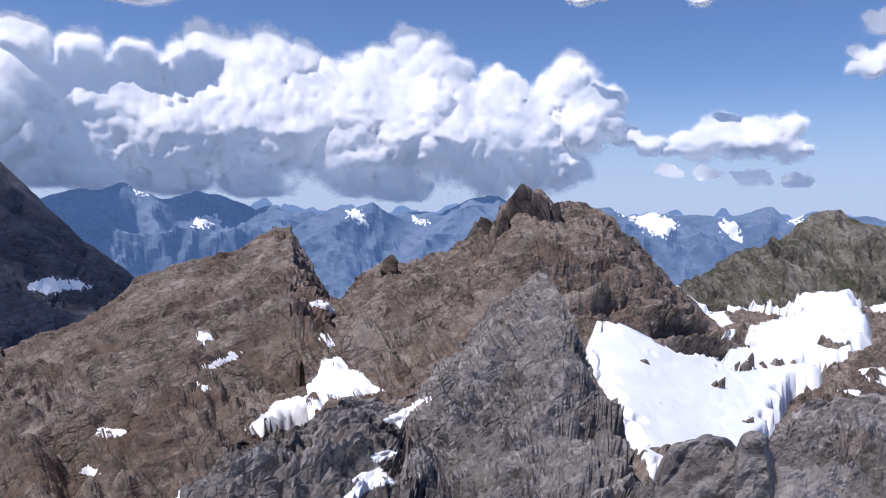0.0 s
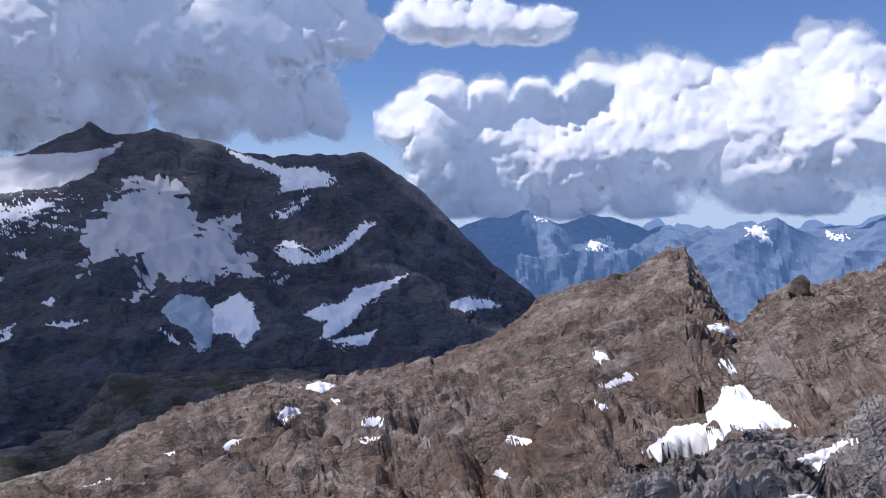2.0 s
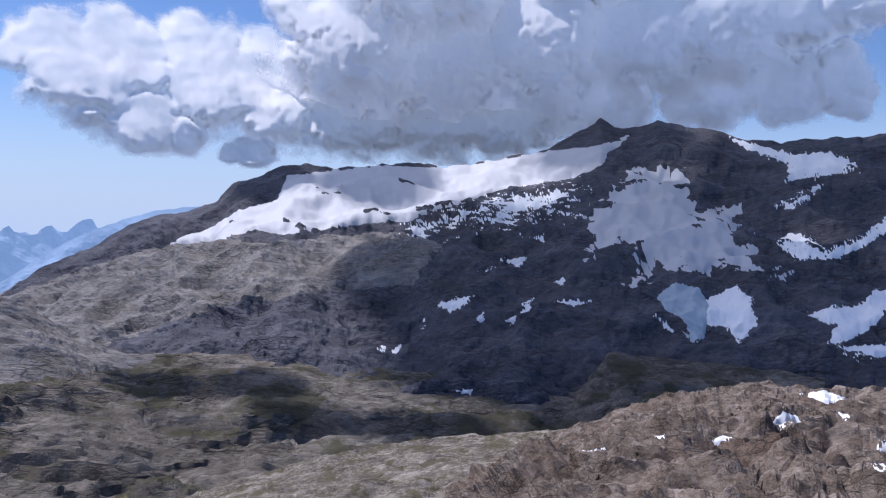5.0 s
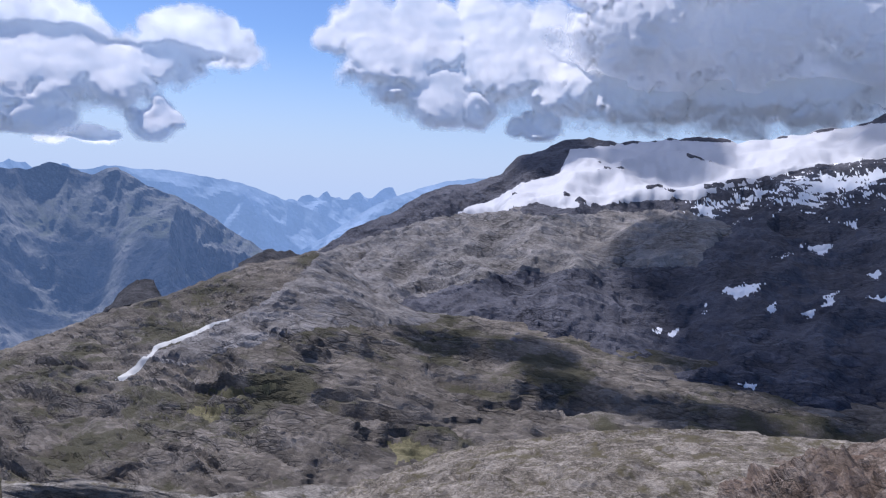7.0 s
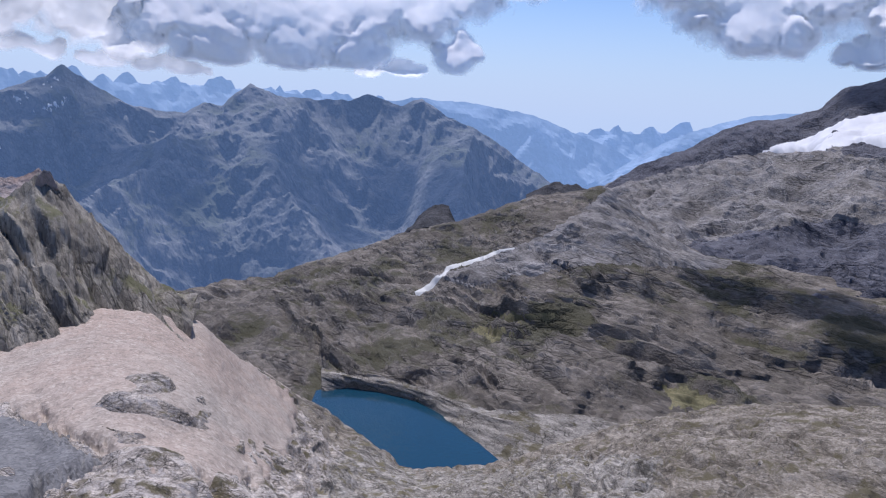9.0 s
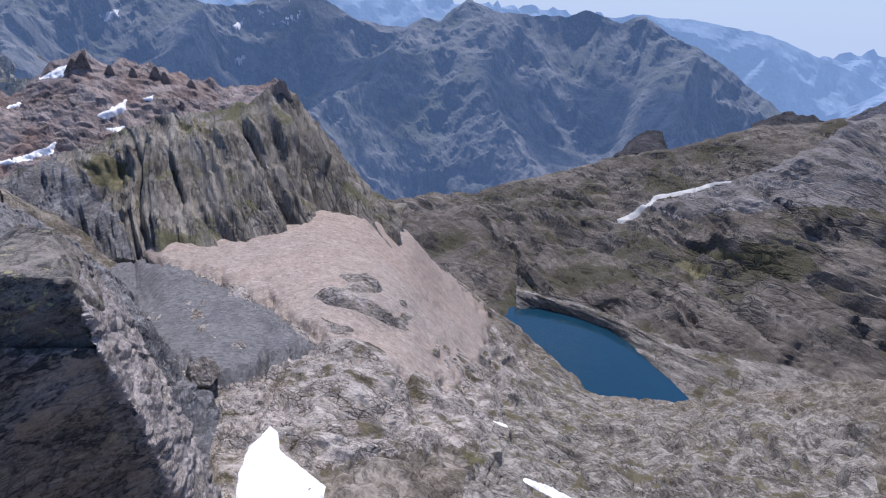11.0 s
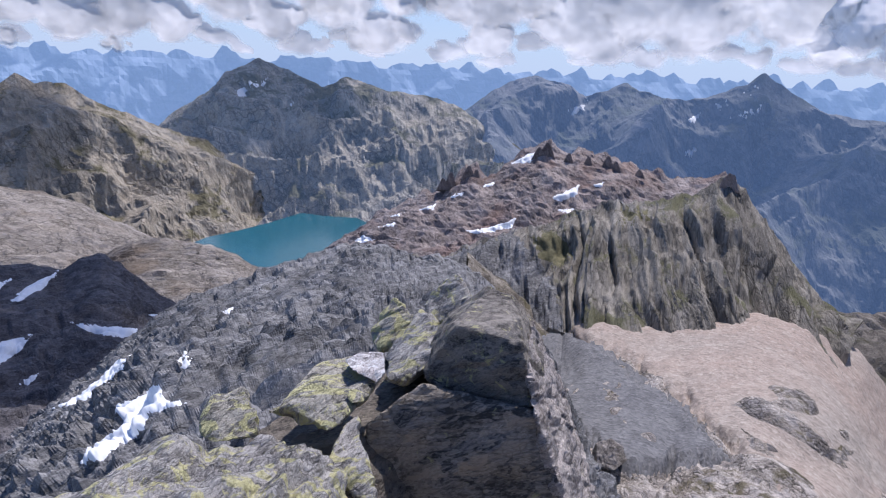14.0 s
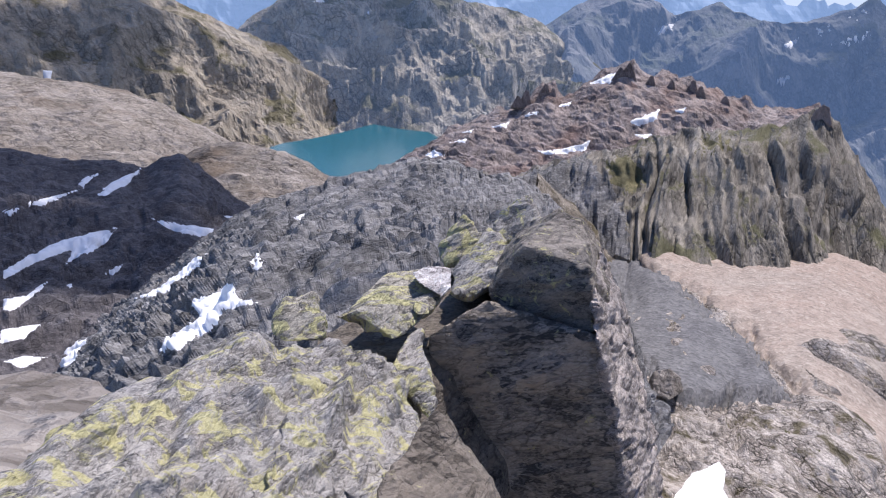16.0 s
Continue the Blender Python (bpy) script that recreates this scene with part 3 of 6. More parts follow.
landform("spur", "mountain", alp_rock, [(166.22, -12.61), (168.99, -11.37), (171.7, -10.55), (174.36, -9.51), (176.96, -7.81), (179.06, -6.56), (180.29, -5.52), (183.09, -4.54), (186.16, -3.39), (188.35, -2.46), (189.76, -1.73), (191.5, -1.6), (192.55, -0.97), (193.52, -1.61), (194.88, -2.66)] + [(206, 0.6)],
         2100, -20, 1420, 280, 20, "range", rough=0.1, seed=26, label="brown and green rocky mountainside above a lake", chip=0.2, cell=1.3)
landform("massif", "mountain", massif_rock, [(20.52, -7.33), (22.86, -5.25), (24.37, -4.02), (26.93, -2.04), (29.36, 0.63), (31.36, 2.62), (32.29, 3.5), (34.47, 5.12), (36.53, 6.29), (38.22, 5.93), (40.95, 5.99), (43.36, 5.7), (45.85, 6.06), (47.76, 6.8), (50.12, 7.03), (51.77, 7.55), (53.38, 7.03), (54.91, 7.11), (56.03, 7.67), (58.0, 6.56), (61.08, 5.07), (64.62, 4.69), (68.12, 3.95), (69.86, 4.25), (72.85, 4.15), (76.58, 3.68), (77.4, 3.86), (78.8, 4.14), (80.57, 3.74), (83.81, 2.58), (85.09, 1.53), (85.28, 1.18), (87.89, 0.19), (90.53, -0.37), (93.56, -2.28), (96.18, -3.5), (98.75, -5.26), (102.18, -6.75)],
         2400, -15, 1050, 230, 15, "range", rough=0.12, seed=31, label="dark rocky massif with a glacier on its shoulder", bend=1.25, soft=5, chip=0.13, cell=1.3)
landform("plateau", "ground_plateau", plateau_rock, [(57.43, -13.08), (74.91, -11.47), (82.83, -10.43), (91.41, -9.94), (95.06, -8.44), (97.87, -6.38), (99.71, -5.45), (102.37, -6.17), (104.97, -6.64), (106.48, -7.3), (110.43, -8.89), (114.64, -9.95), (118.93, -11.63), (122.04, -12.53), (125.16, -13.7), (127.9, -13.97), (132.42, -14.71), (134.21, -15.36)] + [(55, -10), (40, -10.5)],
         [(40, 1150), (60, 1150), (125, 1350)], -30, 450, 110, 0.65, "rock", coarse=1.3, lean=8, dip=20, stretch=3.6, saw=0.8, rough=0.08, seed=35, label="hummocky plateau of bare rock and turf", category="plateau", top="structure", soft=6, swell=0.12)
landform("knob", "hill", knob_rock, [(110.53, -9.76), (111.01, -9.04), (111.49, -7.92), (112.06, -7.85), (113.1, -8.16), (113.89, -8.79), (114.44, -9.71), (115.0, -10.64)], 1500, -10, 1350, 40, 0.2, "rock", lean=70, stretch=2, seed=36, label="small dark rock knob on the plateau's rim", category="hill", soft=0.5)
landform("knob_two", "hill", knob_rock, [(100.58, -5.95), (101.72, -5.6), (103.29, -5.54), (104.39, -5.95), (105.48, -6.75)], 1480, -8, 1380, 40, 0.2, "rock", lean=70, stretch=2, seed=37, label="low dark rock knob", category="hill", soft=0.5)
BAND_FOOT = [(90.28, -29.06), (102.78, -29.46), (107.95, -26.83), (110.0, -25.03), (113.03, -23.51), (116.43, -22.81), (119.33, -22.56), (120.74, -22.9), (123.64, -22.79)]
BAND_CREST = [(84, -27.5), (93.04, -23.98), (98.04, -23.08), (101.49, -23.21), (104.12, -23.45), (107.41, -23.43), (109.94, -22.91), (112.56, -22.2), (116.27, -21.4), (118.89, -21.35), (121.23, -20.77)]
landform("band", "ridge", band_rock, BAND_CREST, [(a, 145.5 / math.tan(radians(-e))) for a, e in BAND_CREST], BAND_FOOT, [(a, 154.5 / math.tan(radians(-e))) for a, e in BAND_FOOT],
         40, 0.22, "rock", lean=8, dip=20, stretch=3.6, saw=0.6, rough=0.12, seed=38,
         label="low rock ridge beside a dark lake", category="ridge", soft=4)
landform("west", "ground_slope", slope_rock, [(57.18, -15.81), (64.86, -16.66), (70.78, -17.16), (77.09, -18.15), (83.72, -19.51), (88.24, -20.41), (92.75, -22.01), (97.25, -23.65), (105.19, -27.1), (107.79, -27.6), (110.52, -27.89), (113.36, -27.88), (116.48, -26.41), (120.11, -24.46), (121.43, -23.5), (123.19, -22.78), (125.24, -21.39), (128.24, -19.58), (130.73, -17.17), (132.61, -16.68), (135.39, -16.02), (137.66, -15.72), (140.78, -16.19), (143.86, -16.69), (146.85, -16.96), (149.73, -16.65), (152.09, -18.79), (160.2, -13.46)] + [(52, -14.8), (46, -16), (42, -22)],
         [(42, 240), (57, 250), (90, 265), (105, 280), (108, 287), (112, 299), (116, 319), (121, 344), (127, 280), (134, 228), (160, 225)], [(42, -33), (85, -33), (100, -42), (125, -47), (160, -50)], [(42, 80), (58, 70), (85, 66), (100, 45), (125, 31), (160, 26)], 40, 0.75, "rock", coarse=1.0, lean=12, dip=20, stretch=3.6, saw=0.8, rough=0.1, seed=41, label="bedded grey rock slope with turf", category="slope", top="structure", soft=4, swell=0.08)
landform("green", "hill", green_rock, [(-31.39, 0.2), (-29.78, 0.53), (-28.73, 1.19), (-27.69, 1.32), (-26.65, 0.82), (-25.64, -0.41), (-23.48, -1.73), (-21.97, -2.0), (-20.84, -2.69), (-19.74, -4.42), (-17.52, -8.8)] + [(-36, -1.5)],
         330, -8, 270, 50, 0.9, "rock", lean=80, dip=0, stretch=2, rough=0.15, seed=44, label="greenish rocky hill with upright ribs", category="hill", soft=5)
landform("main", "ridge", brown_rock, [(-31.66, -4.93), (-29.42, -5.52), (-25.91, -5.95), (-21.79, -6.28), (-19.83, -6.31), (-18.16, -4.94), (-16.02, -2.71), (-13.83, -0.43), (-12.08, 0.9), (-10.56, 1.42), (-9.49, 1.17), (-8.83, 1.5), (-7.27, 2.21), (-6.16, 2.62), (-4.68, 1.03), (-3.86, -1.0), (-2.94, -0.14), (-2.32, -1.27), (-0.79, -2.44), (1.41, -3.4), (3.18, -3.9), (4.08, -3.34), (6.25, -5.09), (7.76, -6.53), (9.68, -8.22)] + [(-36, -4.5)],
         [(-36, 260), (-20, 230), (-13, 190), (-3, 200), (8, 225)], -32, 14, 40, 1.1, "rock", coarse=1.8, lean=-40, stretch=1.7, rough=0.3, seed=51, label="brown rocky ridge with a jagged summit", category="ridge", soft=5, bend=0.8)
landform("left", "ridge", brown_rock, [(0.61, -14.15), (3.39, -11.62), (7.74, -7.1), (9.08, -6.02), (9.77, -4.72), (11.11, -2.55), (11.79, -1.17), (12.85, -1.29), (14.1, -1.97), (15.74, -3.09), (18.98, -3.77), (20.56, -4.33), (22.86, -5.25), (25.08, -7.45), (26.88, -8.38), (29.32, -9.06), (31.05, -10.04), (31.32, -9.7), (35.39, -10.68), (39.6, -11.25), (44.39, -11.27), (50.98, -13.02), (54.49, -14.45), (57.6, -15.69)] + [(61, -17.2), (66, -18.6), (72, -21.5), (78, -26), (84, -37)],
         [(0, 200), (12, 260), (30, 260), (50, 220), (90, 240)], -36, [(0, 34), (60, 42), (80, 110), (92, 200)], 40, 1.2, "rock", coarse=1.8, lean=-20, stretch=2, rough=0.15, seed=55, label="brown rocky ridge with small snow patches", category="ridge", soft=5, swell=0.1)
landform("spine", "ridge", near_rock, [(-17.7, -20.94), (-15.48, -18.48), (-14.12, -16.6), (-13.1, -12.96), (-11.25, -10.11), (-10.28, -7.57), (-9.3, -4.99), (-7.96, -4.17), (-6.24, -5.35), (-4.08, -6.99), (-2.37, -9.26), (0.24, -11.98), (1.53, -13.74), (3.3, -14.72), (6.0, -14.32), (7.77, -14.45), (10.36, -16.11), (14.22, -17.02), (16.3, -18.13), (17.91, -20.37), (19.51, -21.39), (21.1, -21.61)],
         [(-18, 30), (-13, 52), (-9, 80), (-6, 90), (0, 72), (8, 50), (22, 32)], -36, 12, 16, 1.3, "rock", coarse=1.8, lean=-55, stretch=1.7, rough=0.35, seed=58, label="grey rocky spine running up to the summit", category="ridge", soft=3, swell=0.1)
landform("right", "rock_outcrop", near_rock, [(-31.97, -10.82), (-29.05, -11.63), (-26.96, -12.16), (-25.94, -13.55), (-24.93, -15.63), (-23.91, -17.71), (-22.88, -20.16)] + [(-36, -11)],
         [(-36, 55), (-24, 40)], -34, 13, 8, 1.2, "rock", coarse=1.8, lean=-40, stretch=1.7, rough=0.25, seed=59, label="grey rock outcrop beside the snowfield", category="rock", soft=2)
landform("red", "ridge", red_rock, [(139.44, -8.04), (141.21, -6.09), (143.13, -6.44), (145.53, -6.57), (148.53, -5.53), (149.83, -5.11), (151.55, -4.89), (153.69, -5.03), (154.61, -4.35), (156.28, -5.41), (158.38, -7.09), (159.26, -7.23), (159.77, -6.28), (160.64, -6.68), (161.9, -8.17), (164.56, -9.19), (167.21, -10.64), (169.86, -12.28), (173.4, -14.75)],
         420, -17, 306, 40, 0.36, "rock", lean=25, saw=0, stretch=1.3, rough=0.35, seed=61, label="reddish rocky crest with snow patches", category="ridge")
landform("cliff", "cliff", cliff_rock, [(131.68, -16.86), (132.18, -15.99), (132.99, -15.07), (135.06, -13.09), (137.34, -9.82), (138.64, -8.36), (139.79, -6.77), (141.2, -6.17), (143.39, -7.64), (147.39, -8.53), (151.16, -9.3), (152.4, -9.98), (155.41, -11.1), (158.05, -11.95), (161.15, -13.48), (163.4, -14.27), (167.06, -14.64)],
         268, -21, [(131, 198), (147, 191), (151, 204), (167, 212)], 38, 0.95, "rock", lean=86, dip=0, stretch=5, saw=0.2, rough=0.25, seed=64, label="dark ribbed cliff with turf ledges", category="cliff", soft=5)
landform("pale", "hill", pale_rock, [(181.62, -13.8), (184.45, -12.46), (186.77, -11.15), (188.99, -9.87), (191.84, -8.79), (195.21, -8.31)] + [(206, -6.5)],
         1150, -22, 440, 120, 0.4, "rock", lean=-10, stretch=2, rough=0.08, seed=71, label="pale rounded rock slopes", category="slope")
landform("knoll", "hill", pale_rock, [(175.14, -16.59), (176.71, -14.96), (178.23, -14.01), (180.34, -13.14), (183.61, -12.47), (185.97, -12.54), (187.89, -13.45), (191.21, -14.39)],
         800, -27, 400, 100, 0.5, "rock", lean=-10, stretch=2, rough=0.1, seed=73, label="rounded brown knoll above a lake", category="hill")
landform("hill", "hill", dark_rock, [(179.11, -19.81), (182.5, -17.56), (184.53, -16.2), (186.86, -14.23), (188.18, -13.34), (189.51, -13.67), (190.66, -14.4), (192.09, -13.9), (194.17, -13.55), (195.53, -13.63)] + [(206, -11)],
         480, -34, 120, 60, 0.7, "rock", lean=-15, stretch=2, rough=0.1, seed=75, label="dark rocky hill with snow strips", category="hill")
landform("grey", "ridge", grey_rock, [(147.66, -30.23), (149.38, -27.34), (151.12, -23.89), (152.8, -20.71), (155.33, -17.93), (157.78, -15.93), (160.65, -14.12), (163.42, -13.83), (167.12, -13.09), (169.85, -12.94), (173.41, -14.1), (176.93, -14.96), (178.67, -15.88), (182.07, -16.74), (184.58, -18.06), (188.67, -21.14), (192.6, -23.72), (196.34, -25.99)] + [(206, -34)],
         [(140, 40), (150, 90), (158, 200), (170, 250), (206, 200)], -46, 12, 30, 1.1, "rock", coarse=1.8, lean=-20, stretch=2, rough=0.2, seed=78, label="dark grey bedded rock ridge", category="ridge", soft=4)


# the summit itself, falling away on all sides to the feet of the slopes
az, r = np.meshgrid(np.linspace(-180, 180, 220), np.concatenate([np.linspace(0, 8, 40), np.geomspace(8.4, 130, 50)]))
fall = np.interp(az, [-180, -150, -60, 0, 105, 120, 150, 157, 180], [0.8, 0.75, 0.76, 0.74, 0.76, 1.15, 1.15, 0.8, 0.8])
way_out = np.stack([-np.sin(np.radians(az)), np.cos(np.radians(az))], -1) * r[..., None]
p = np.concatenate([way_out, (-1.55 - r * fall)[..., None]], -1)
p[..., 2] += (-0.02 - 0.05 * np.minimum(r, 6)) * (1.2 + sum(0.5 ** k * facets(way_out.reshape(-1, 2) / 1.3 * 2.3 ** k, 90 + k) for k in range(4)).reshape(r.shape))
tagged(new("ground_summit", mesh_from("ground_summit", p.reshape(-1, 3), grid_faces(*r.shape), near_rock)), "broken grey rock of the summit falling away", "summit", kind="structure")

# ---- water ----
def lake(name, outline, z, material, label):
    """A level sheet of water from its outline, given as directions from the summit."""
    pts = []
    for az, el in outline:
        d = z / math.tan(radians(el))
        pts.append((-math.sin(radians(az)) * d, math.cos(radians(az)) * d, z))
    bm = bmesh.new()
    bm.faces.new([bm.verts.new(p) for p in pts])
    me = bpy.data.meshes.new(name)
    bm.to_mesh(me)
    bm.free()
    me.materials.append(material)
    return tagged(new(name, me), label, "lake", kind="structure")


lake("water_dark_lake", [(121.64, -22.57), (119.37, -22.17), (116.0, -22.42), (112.62, -23.06), (109.7, -24.55), (107.57, -26.25), (105.42, -27.54), (106.8, -30.29), (111.98, -31.16), (118.15, -29.4), (122.96, -25.47)], -152.5,
     water_material("dark_water", (0.01, 0.05, 0.085)), "deep blue mountain lake")
lake("water_teal_lake", [(181.58, -12.92), (180.56, -12.55), (178.68, -12.21), (176.13, -11.59), (173.54, -10.8), (171.77, -11.01), (169.09, -11.14), (167.24, -12.04), (168.93, -14.75), (172.47, -16.58), (177.76, -16.15)], -322.0,
     water_material("teal_water", (0.014, 0.135, 0.18)), "turquoise reservoir lake")

# ---- snow, ice, scree ----
SNOW = "old snow patches"


def snow(key, *outlines, thick=0.15, ragged=0.2, grain=0.6, label="white patch of old snow on the rock", **more):
    for i, o in enumerate(outlines):
        cover("snow_patch", key, o, snow_white, thick, ragged, grain, seed=(17 * i + len(key) + len(o)) % 97, label=label, group=SNOW, rough=0.85, deep=0.0025, **more)


cover("snowfield", "main", [(-12.91, -8.71), (-14.25, -10.11), (-15.98, -11.24), (-18.06, -11.59), (-20.81, -10.17), (-22.74, -9.77), (-23.47, -9.08), (-24.56, -8.36), (-26.0, -7.62), (-26.87, -6.94), (-25.57, -6.46), (-23.71, -6.29), (-22.17, -6.13), (-25.92, -6.03), (-29.07, -5.47), (-30.43, -5.43), (-29.62, -6.08), (-31.22, -7.83), (-29.61, -9.17), (-27.91, -9.97), (-28.31, -10.88), (-26.23, -12.14), (-25.57, -13.6), (-24.18, -15.75), (-22.74, -17.51), (-18.44, -19.29), (-15.94, -19.22), (-14.37, -17.39), (-12.3, -14.29), (-11.81, -13.06), (-10.46, -12.1), (-11.03, -10.13)],
      snow_white, 0.2, 0.25, 0.6, 22, seed=4, label="large white snowfield in a rock hollow", category="snow", streak=1.6, rough=0.06, deep=0.028)
snow("main", [(10.41, -14.01), (8.7, -12.75), (7.85, -11.46), (6.31, -11.23), (6.06, -12.09), (4.71, -12.51), (4.24, -13.37), (3.32, -13.87), (6.0, -14.32), (7.77, -14.45), (9.06, -15.71), (11.21, -16.91)], [(7.67, -9.94), (7.03, -9.06), (6.49, -9.49), (6.29, -10.36), (6.99, -10.54)], ragged=0.1, grain=0.35, level=8)
snow("main", [(-16.45, -3.12), (-17.69, -3.49), (-19.76, -4.84), (-19.99, -5.46), (-21.83, -6.98), (-22.23, -7.24), (-21.27, -7.57), (-19.85, -6.72), (-18.58, -5.34), (-17.52, -4.13)], [(-30.31, -9.66), (-31.89, -9.26), (-32.67, -10.63), (-31.01, -10.13)],
     [(-29.03, -11.17), (-30.72, -10.93), (-30.41, -11.43)], [(-30.42, -5.23), (-32.36, -4.75), (-32.4, -5.5), (-30.94, -5.65)], ragged=0.15, level=10)
snow("left", [(11.22, -7.36), (10.58, -6.92), (9.71, -7.21), (7.94, -7.85), (9.25, -8.04)], [(7.67, -9.94), (7.03, -9.06), (6.49, -9.49), (6.29, -10.36), (6.99, -10.54)],
     [(14.65, -16.68), (12.56, -14.6), (10.41, -14.01), (8.7, -12.75), (7.85, -11.46), (6.31, -11.23), (6.06, -12.09), (4.71, -12.51), (4.24, -13.37), (3.32, -13.87), (6.0, -14.32), (7.77, -14.45), (9.06, -15.71), (11.21, -16.91), (13.36, -17.05)],
     [(18.09, -9.37), (17.08, -9.26), (16.44, -10.11), (17.47, -10.18)], [(17.44, -11.89), (15.59, -11.18), (14.35, -10.7), (15.17, -11.49), (16.61, -12.12)], [(24.25, -15.79), (22.93, -15.98), (21.18, -16.15), (21.96, -16.52), (24.06, -16.31)],
     [(25.89, -18.66), (25.16, -18.18), (23.84, -18.92), (24.78, -19.01)], [(17.95, -12.98), (17.13, -13.3), (17.53, -13.7)], [(10.36, -10.82), (9.53, -11.03), (10.04, -11.68)],
     [(41.5, -11.92), (40.21, -11.54), (38.69, -11.87), (39.75, -12.45)], [(43.41, -14.07), (42.56, -13.17), (41.23, -13.72), (42.74, -14.45)], [(47.14, -15.93), (46.27, -15.35), (45.68, -15.65), (46.69, -16.12)],
     [(36.69, -14.22), (35.85, -14.35), (34.6, -14.24), (34.98, -15.09), (36.67, -15.04)], [(36.85, -15.87), (34.96, -15.89), (36.2, -16.34)], [(24.23, -15.8), (23.33, -15.84), (21.06, -16.08), (21.9, -16.52), (23.67, -16.38)],
     [(56.07, -17.6), (54.3, -16.9), (54.52, -17.27)], [(50.73, -16.0), (49.84, -15.69), (49.97, -16.07)], [(39.17, -12.87), (38.26, -13.06), (38.63, -13.59)], ragged=0.22, grain=0.3, level=8)
snow("spine", [(20.31, -21.31), (19.13, -20.09), (17.99, -19.98), (18.5, -21.47)], [(4.83, -16.01), (2.39, -15.05), (-0.51, -13.99), (1.48, -15.24), (3.69, -16.63)], [(8.46, -21.62), (6.72, -20.05), (5.4, -19.45), (3.57, -20.46), (5.35, -20.95), (7.56, -22.04)],
     [(6.32, -18.63), (4.99, -18.22), (4.08, -18.42), (5.85, -19.25)], ragged=0.15, level=8)
def lies_on(outline, front, behind):
    """The nearer of two landforms where it covers an outline, else the one behind."""
    a, e = np.mean([v for v, _ in outline]), np.mean([v for _, v in outline])
    az, el = FORMS[front][:2]
    return front if el[-1][np.argmin(np.abs(az - a))] > e else behind


for o in ([(200.89, -20.91), (199.37, -20.13), (196.71, -19.22), (193.02, -18.58), (194.48, -19.61), (195.3, -20.15), (196.9, -20.99), (196.03, -19.88), (198.71, -20.59), (200.97, -21.47)], [(198.93, -16.49), (197.48, -16.21), (195.25, -15.75), (196.41, -16.28), (197.9, -16.76)], [(200.37, -16.94), (199.3, -16.65), (200.08, -17.35)],
          [(194.17, -16.21), (192.96, -15.46), (191.15, -14.59), (192.19, -15.49), (193.61, -16.36)], [(201.15, -22.79), (199.71, -22.81), (197.54, -21.59), (198.97, -22.71), (200.55, -23.65), (201.25, -23.54)], [(190.59, -18.01), (188.79, -18.63), (186.49, -19.0), (187.37, -19.61), (189.22, -18.9)]) + ([(195.19, -15.16), (193.84, -14.62), (194.83, -15.26)],
          [(185.82, -18.04), (183.67, -18.2), (184.97, -18.4)], [(201.44, -24.86), (198.86, -24.81), (200.09, -25.66), (201.56, -25.71)], [(198.43, -27.49), (196.75, -26.57), (195.33, -26.29), (196.5, -27.8), (198.15, -28.32)], [(201.74, -26.9), (200.24, -26.8), (198.58, -27.16), (200.35, -27.55)],
          [(196.87, -22.38), (196.28, -22.25), (196.71, -22.68)], [(194.1, -21.87), (192.85, -21.28), (193.52, -22.04)], [(181.95, -22.1), (181.04, -21.47), (181.59, -22.24)], [(179.45, -18.19), (178.55, -17.87), (178.86, -18.4)]):
    snow(lies_on(o, "grey", "hill"), o, thick=0.5, ragged=0.16, grain=0.5, level=8)
for o in ([(191.86, -23.83), (189.92, -23.14), (188.72, -22.32), (187.09, -21.11), (185.87, -20.94), (186.31, -21.78), (188.14, -22.78), (189.56, -23.77)],
          [(186.79, -24.3), (185.14, -23.89), (183.44, -23.05), (183.26, -24.27), (181.77, -24.67), (184.34, -25.16), (185.2, -26.24), (187.74, -27.84), (189.35, -27.79), (188.5, -26.79), (186.43, -25.71)],
          [(190.45, -18.11), (188.57, -18.57), (186.42, -19.03), (186.84, -19.64), (188.59, -19.04)],
          [(181.94, -21.82), (181.63, -21.02), (180.9, -21.6), (181.56, -22.17)],
          [(196.37, -26.41), (195.31, -26.3), (196.25, -27.15)],
          [(193.94, -21.7), (192.83, -21.29), (193.15, -21.81)]):
    snow(lies_on(o, "grey", "hill"), o, thick=0.4, ragged=0.3, grain=0.35, level=12)
# small white mark of unknown kind, built like the snow patches
snow("spur", [(196.81, -7.64), (196.2, -7.63), (196.42, -8.42), (196.72, -8.42)], thick=3, ragged=0.03, label="small white mark on a brown slope")
snow("hill", [(195.95, -20.19), (194.52, -19.46), (193.05, -18.69), (193.82, -19.63), (195.27, -20.37)], [(193.96, -15.96), (192.5, -15.05), (191.03, -14.57), (192.18, -15.74)], [(195.3, -15.36), (193.89, -14.73), (194.98, -15.59)], thick=0.9, ragged=0.2, level=10)
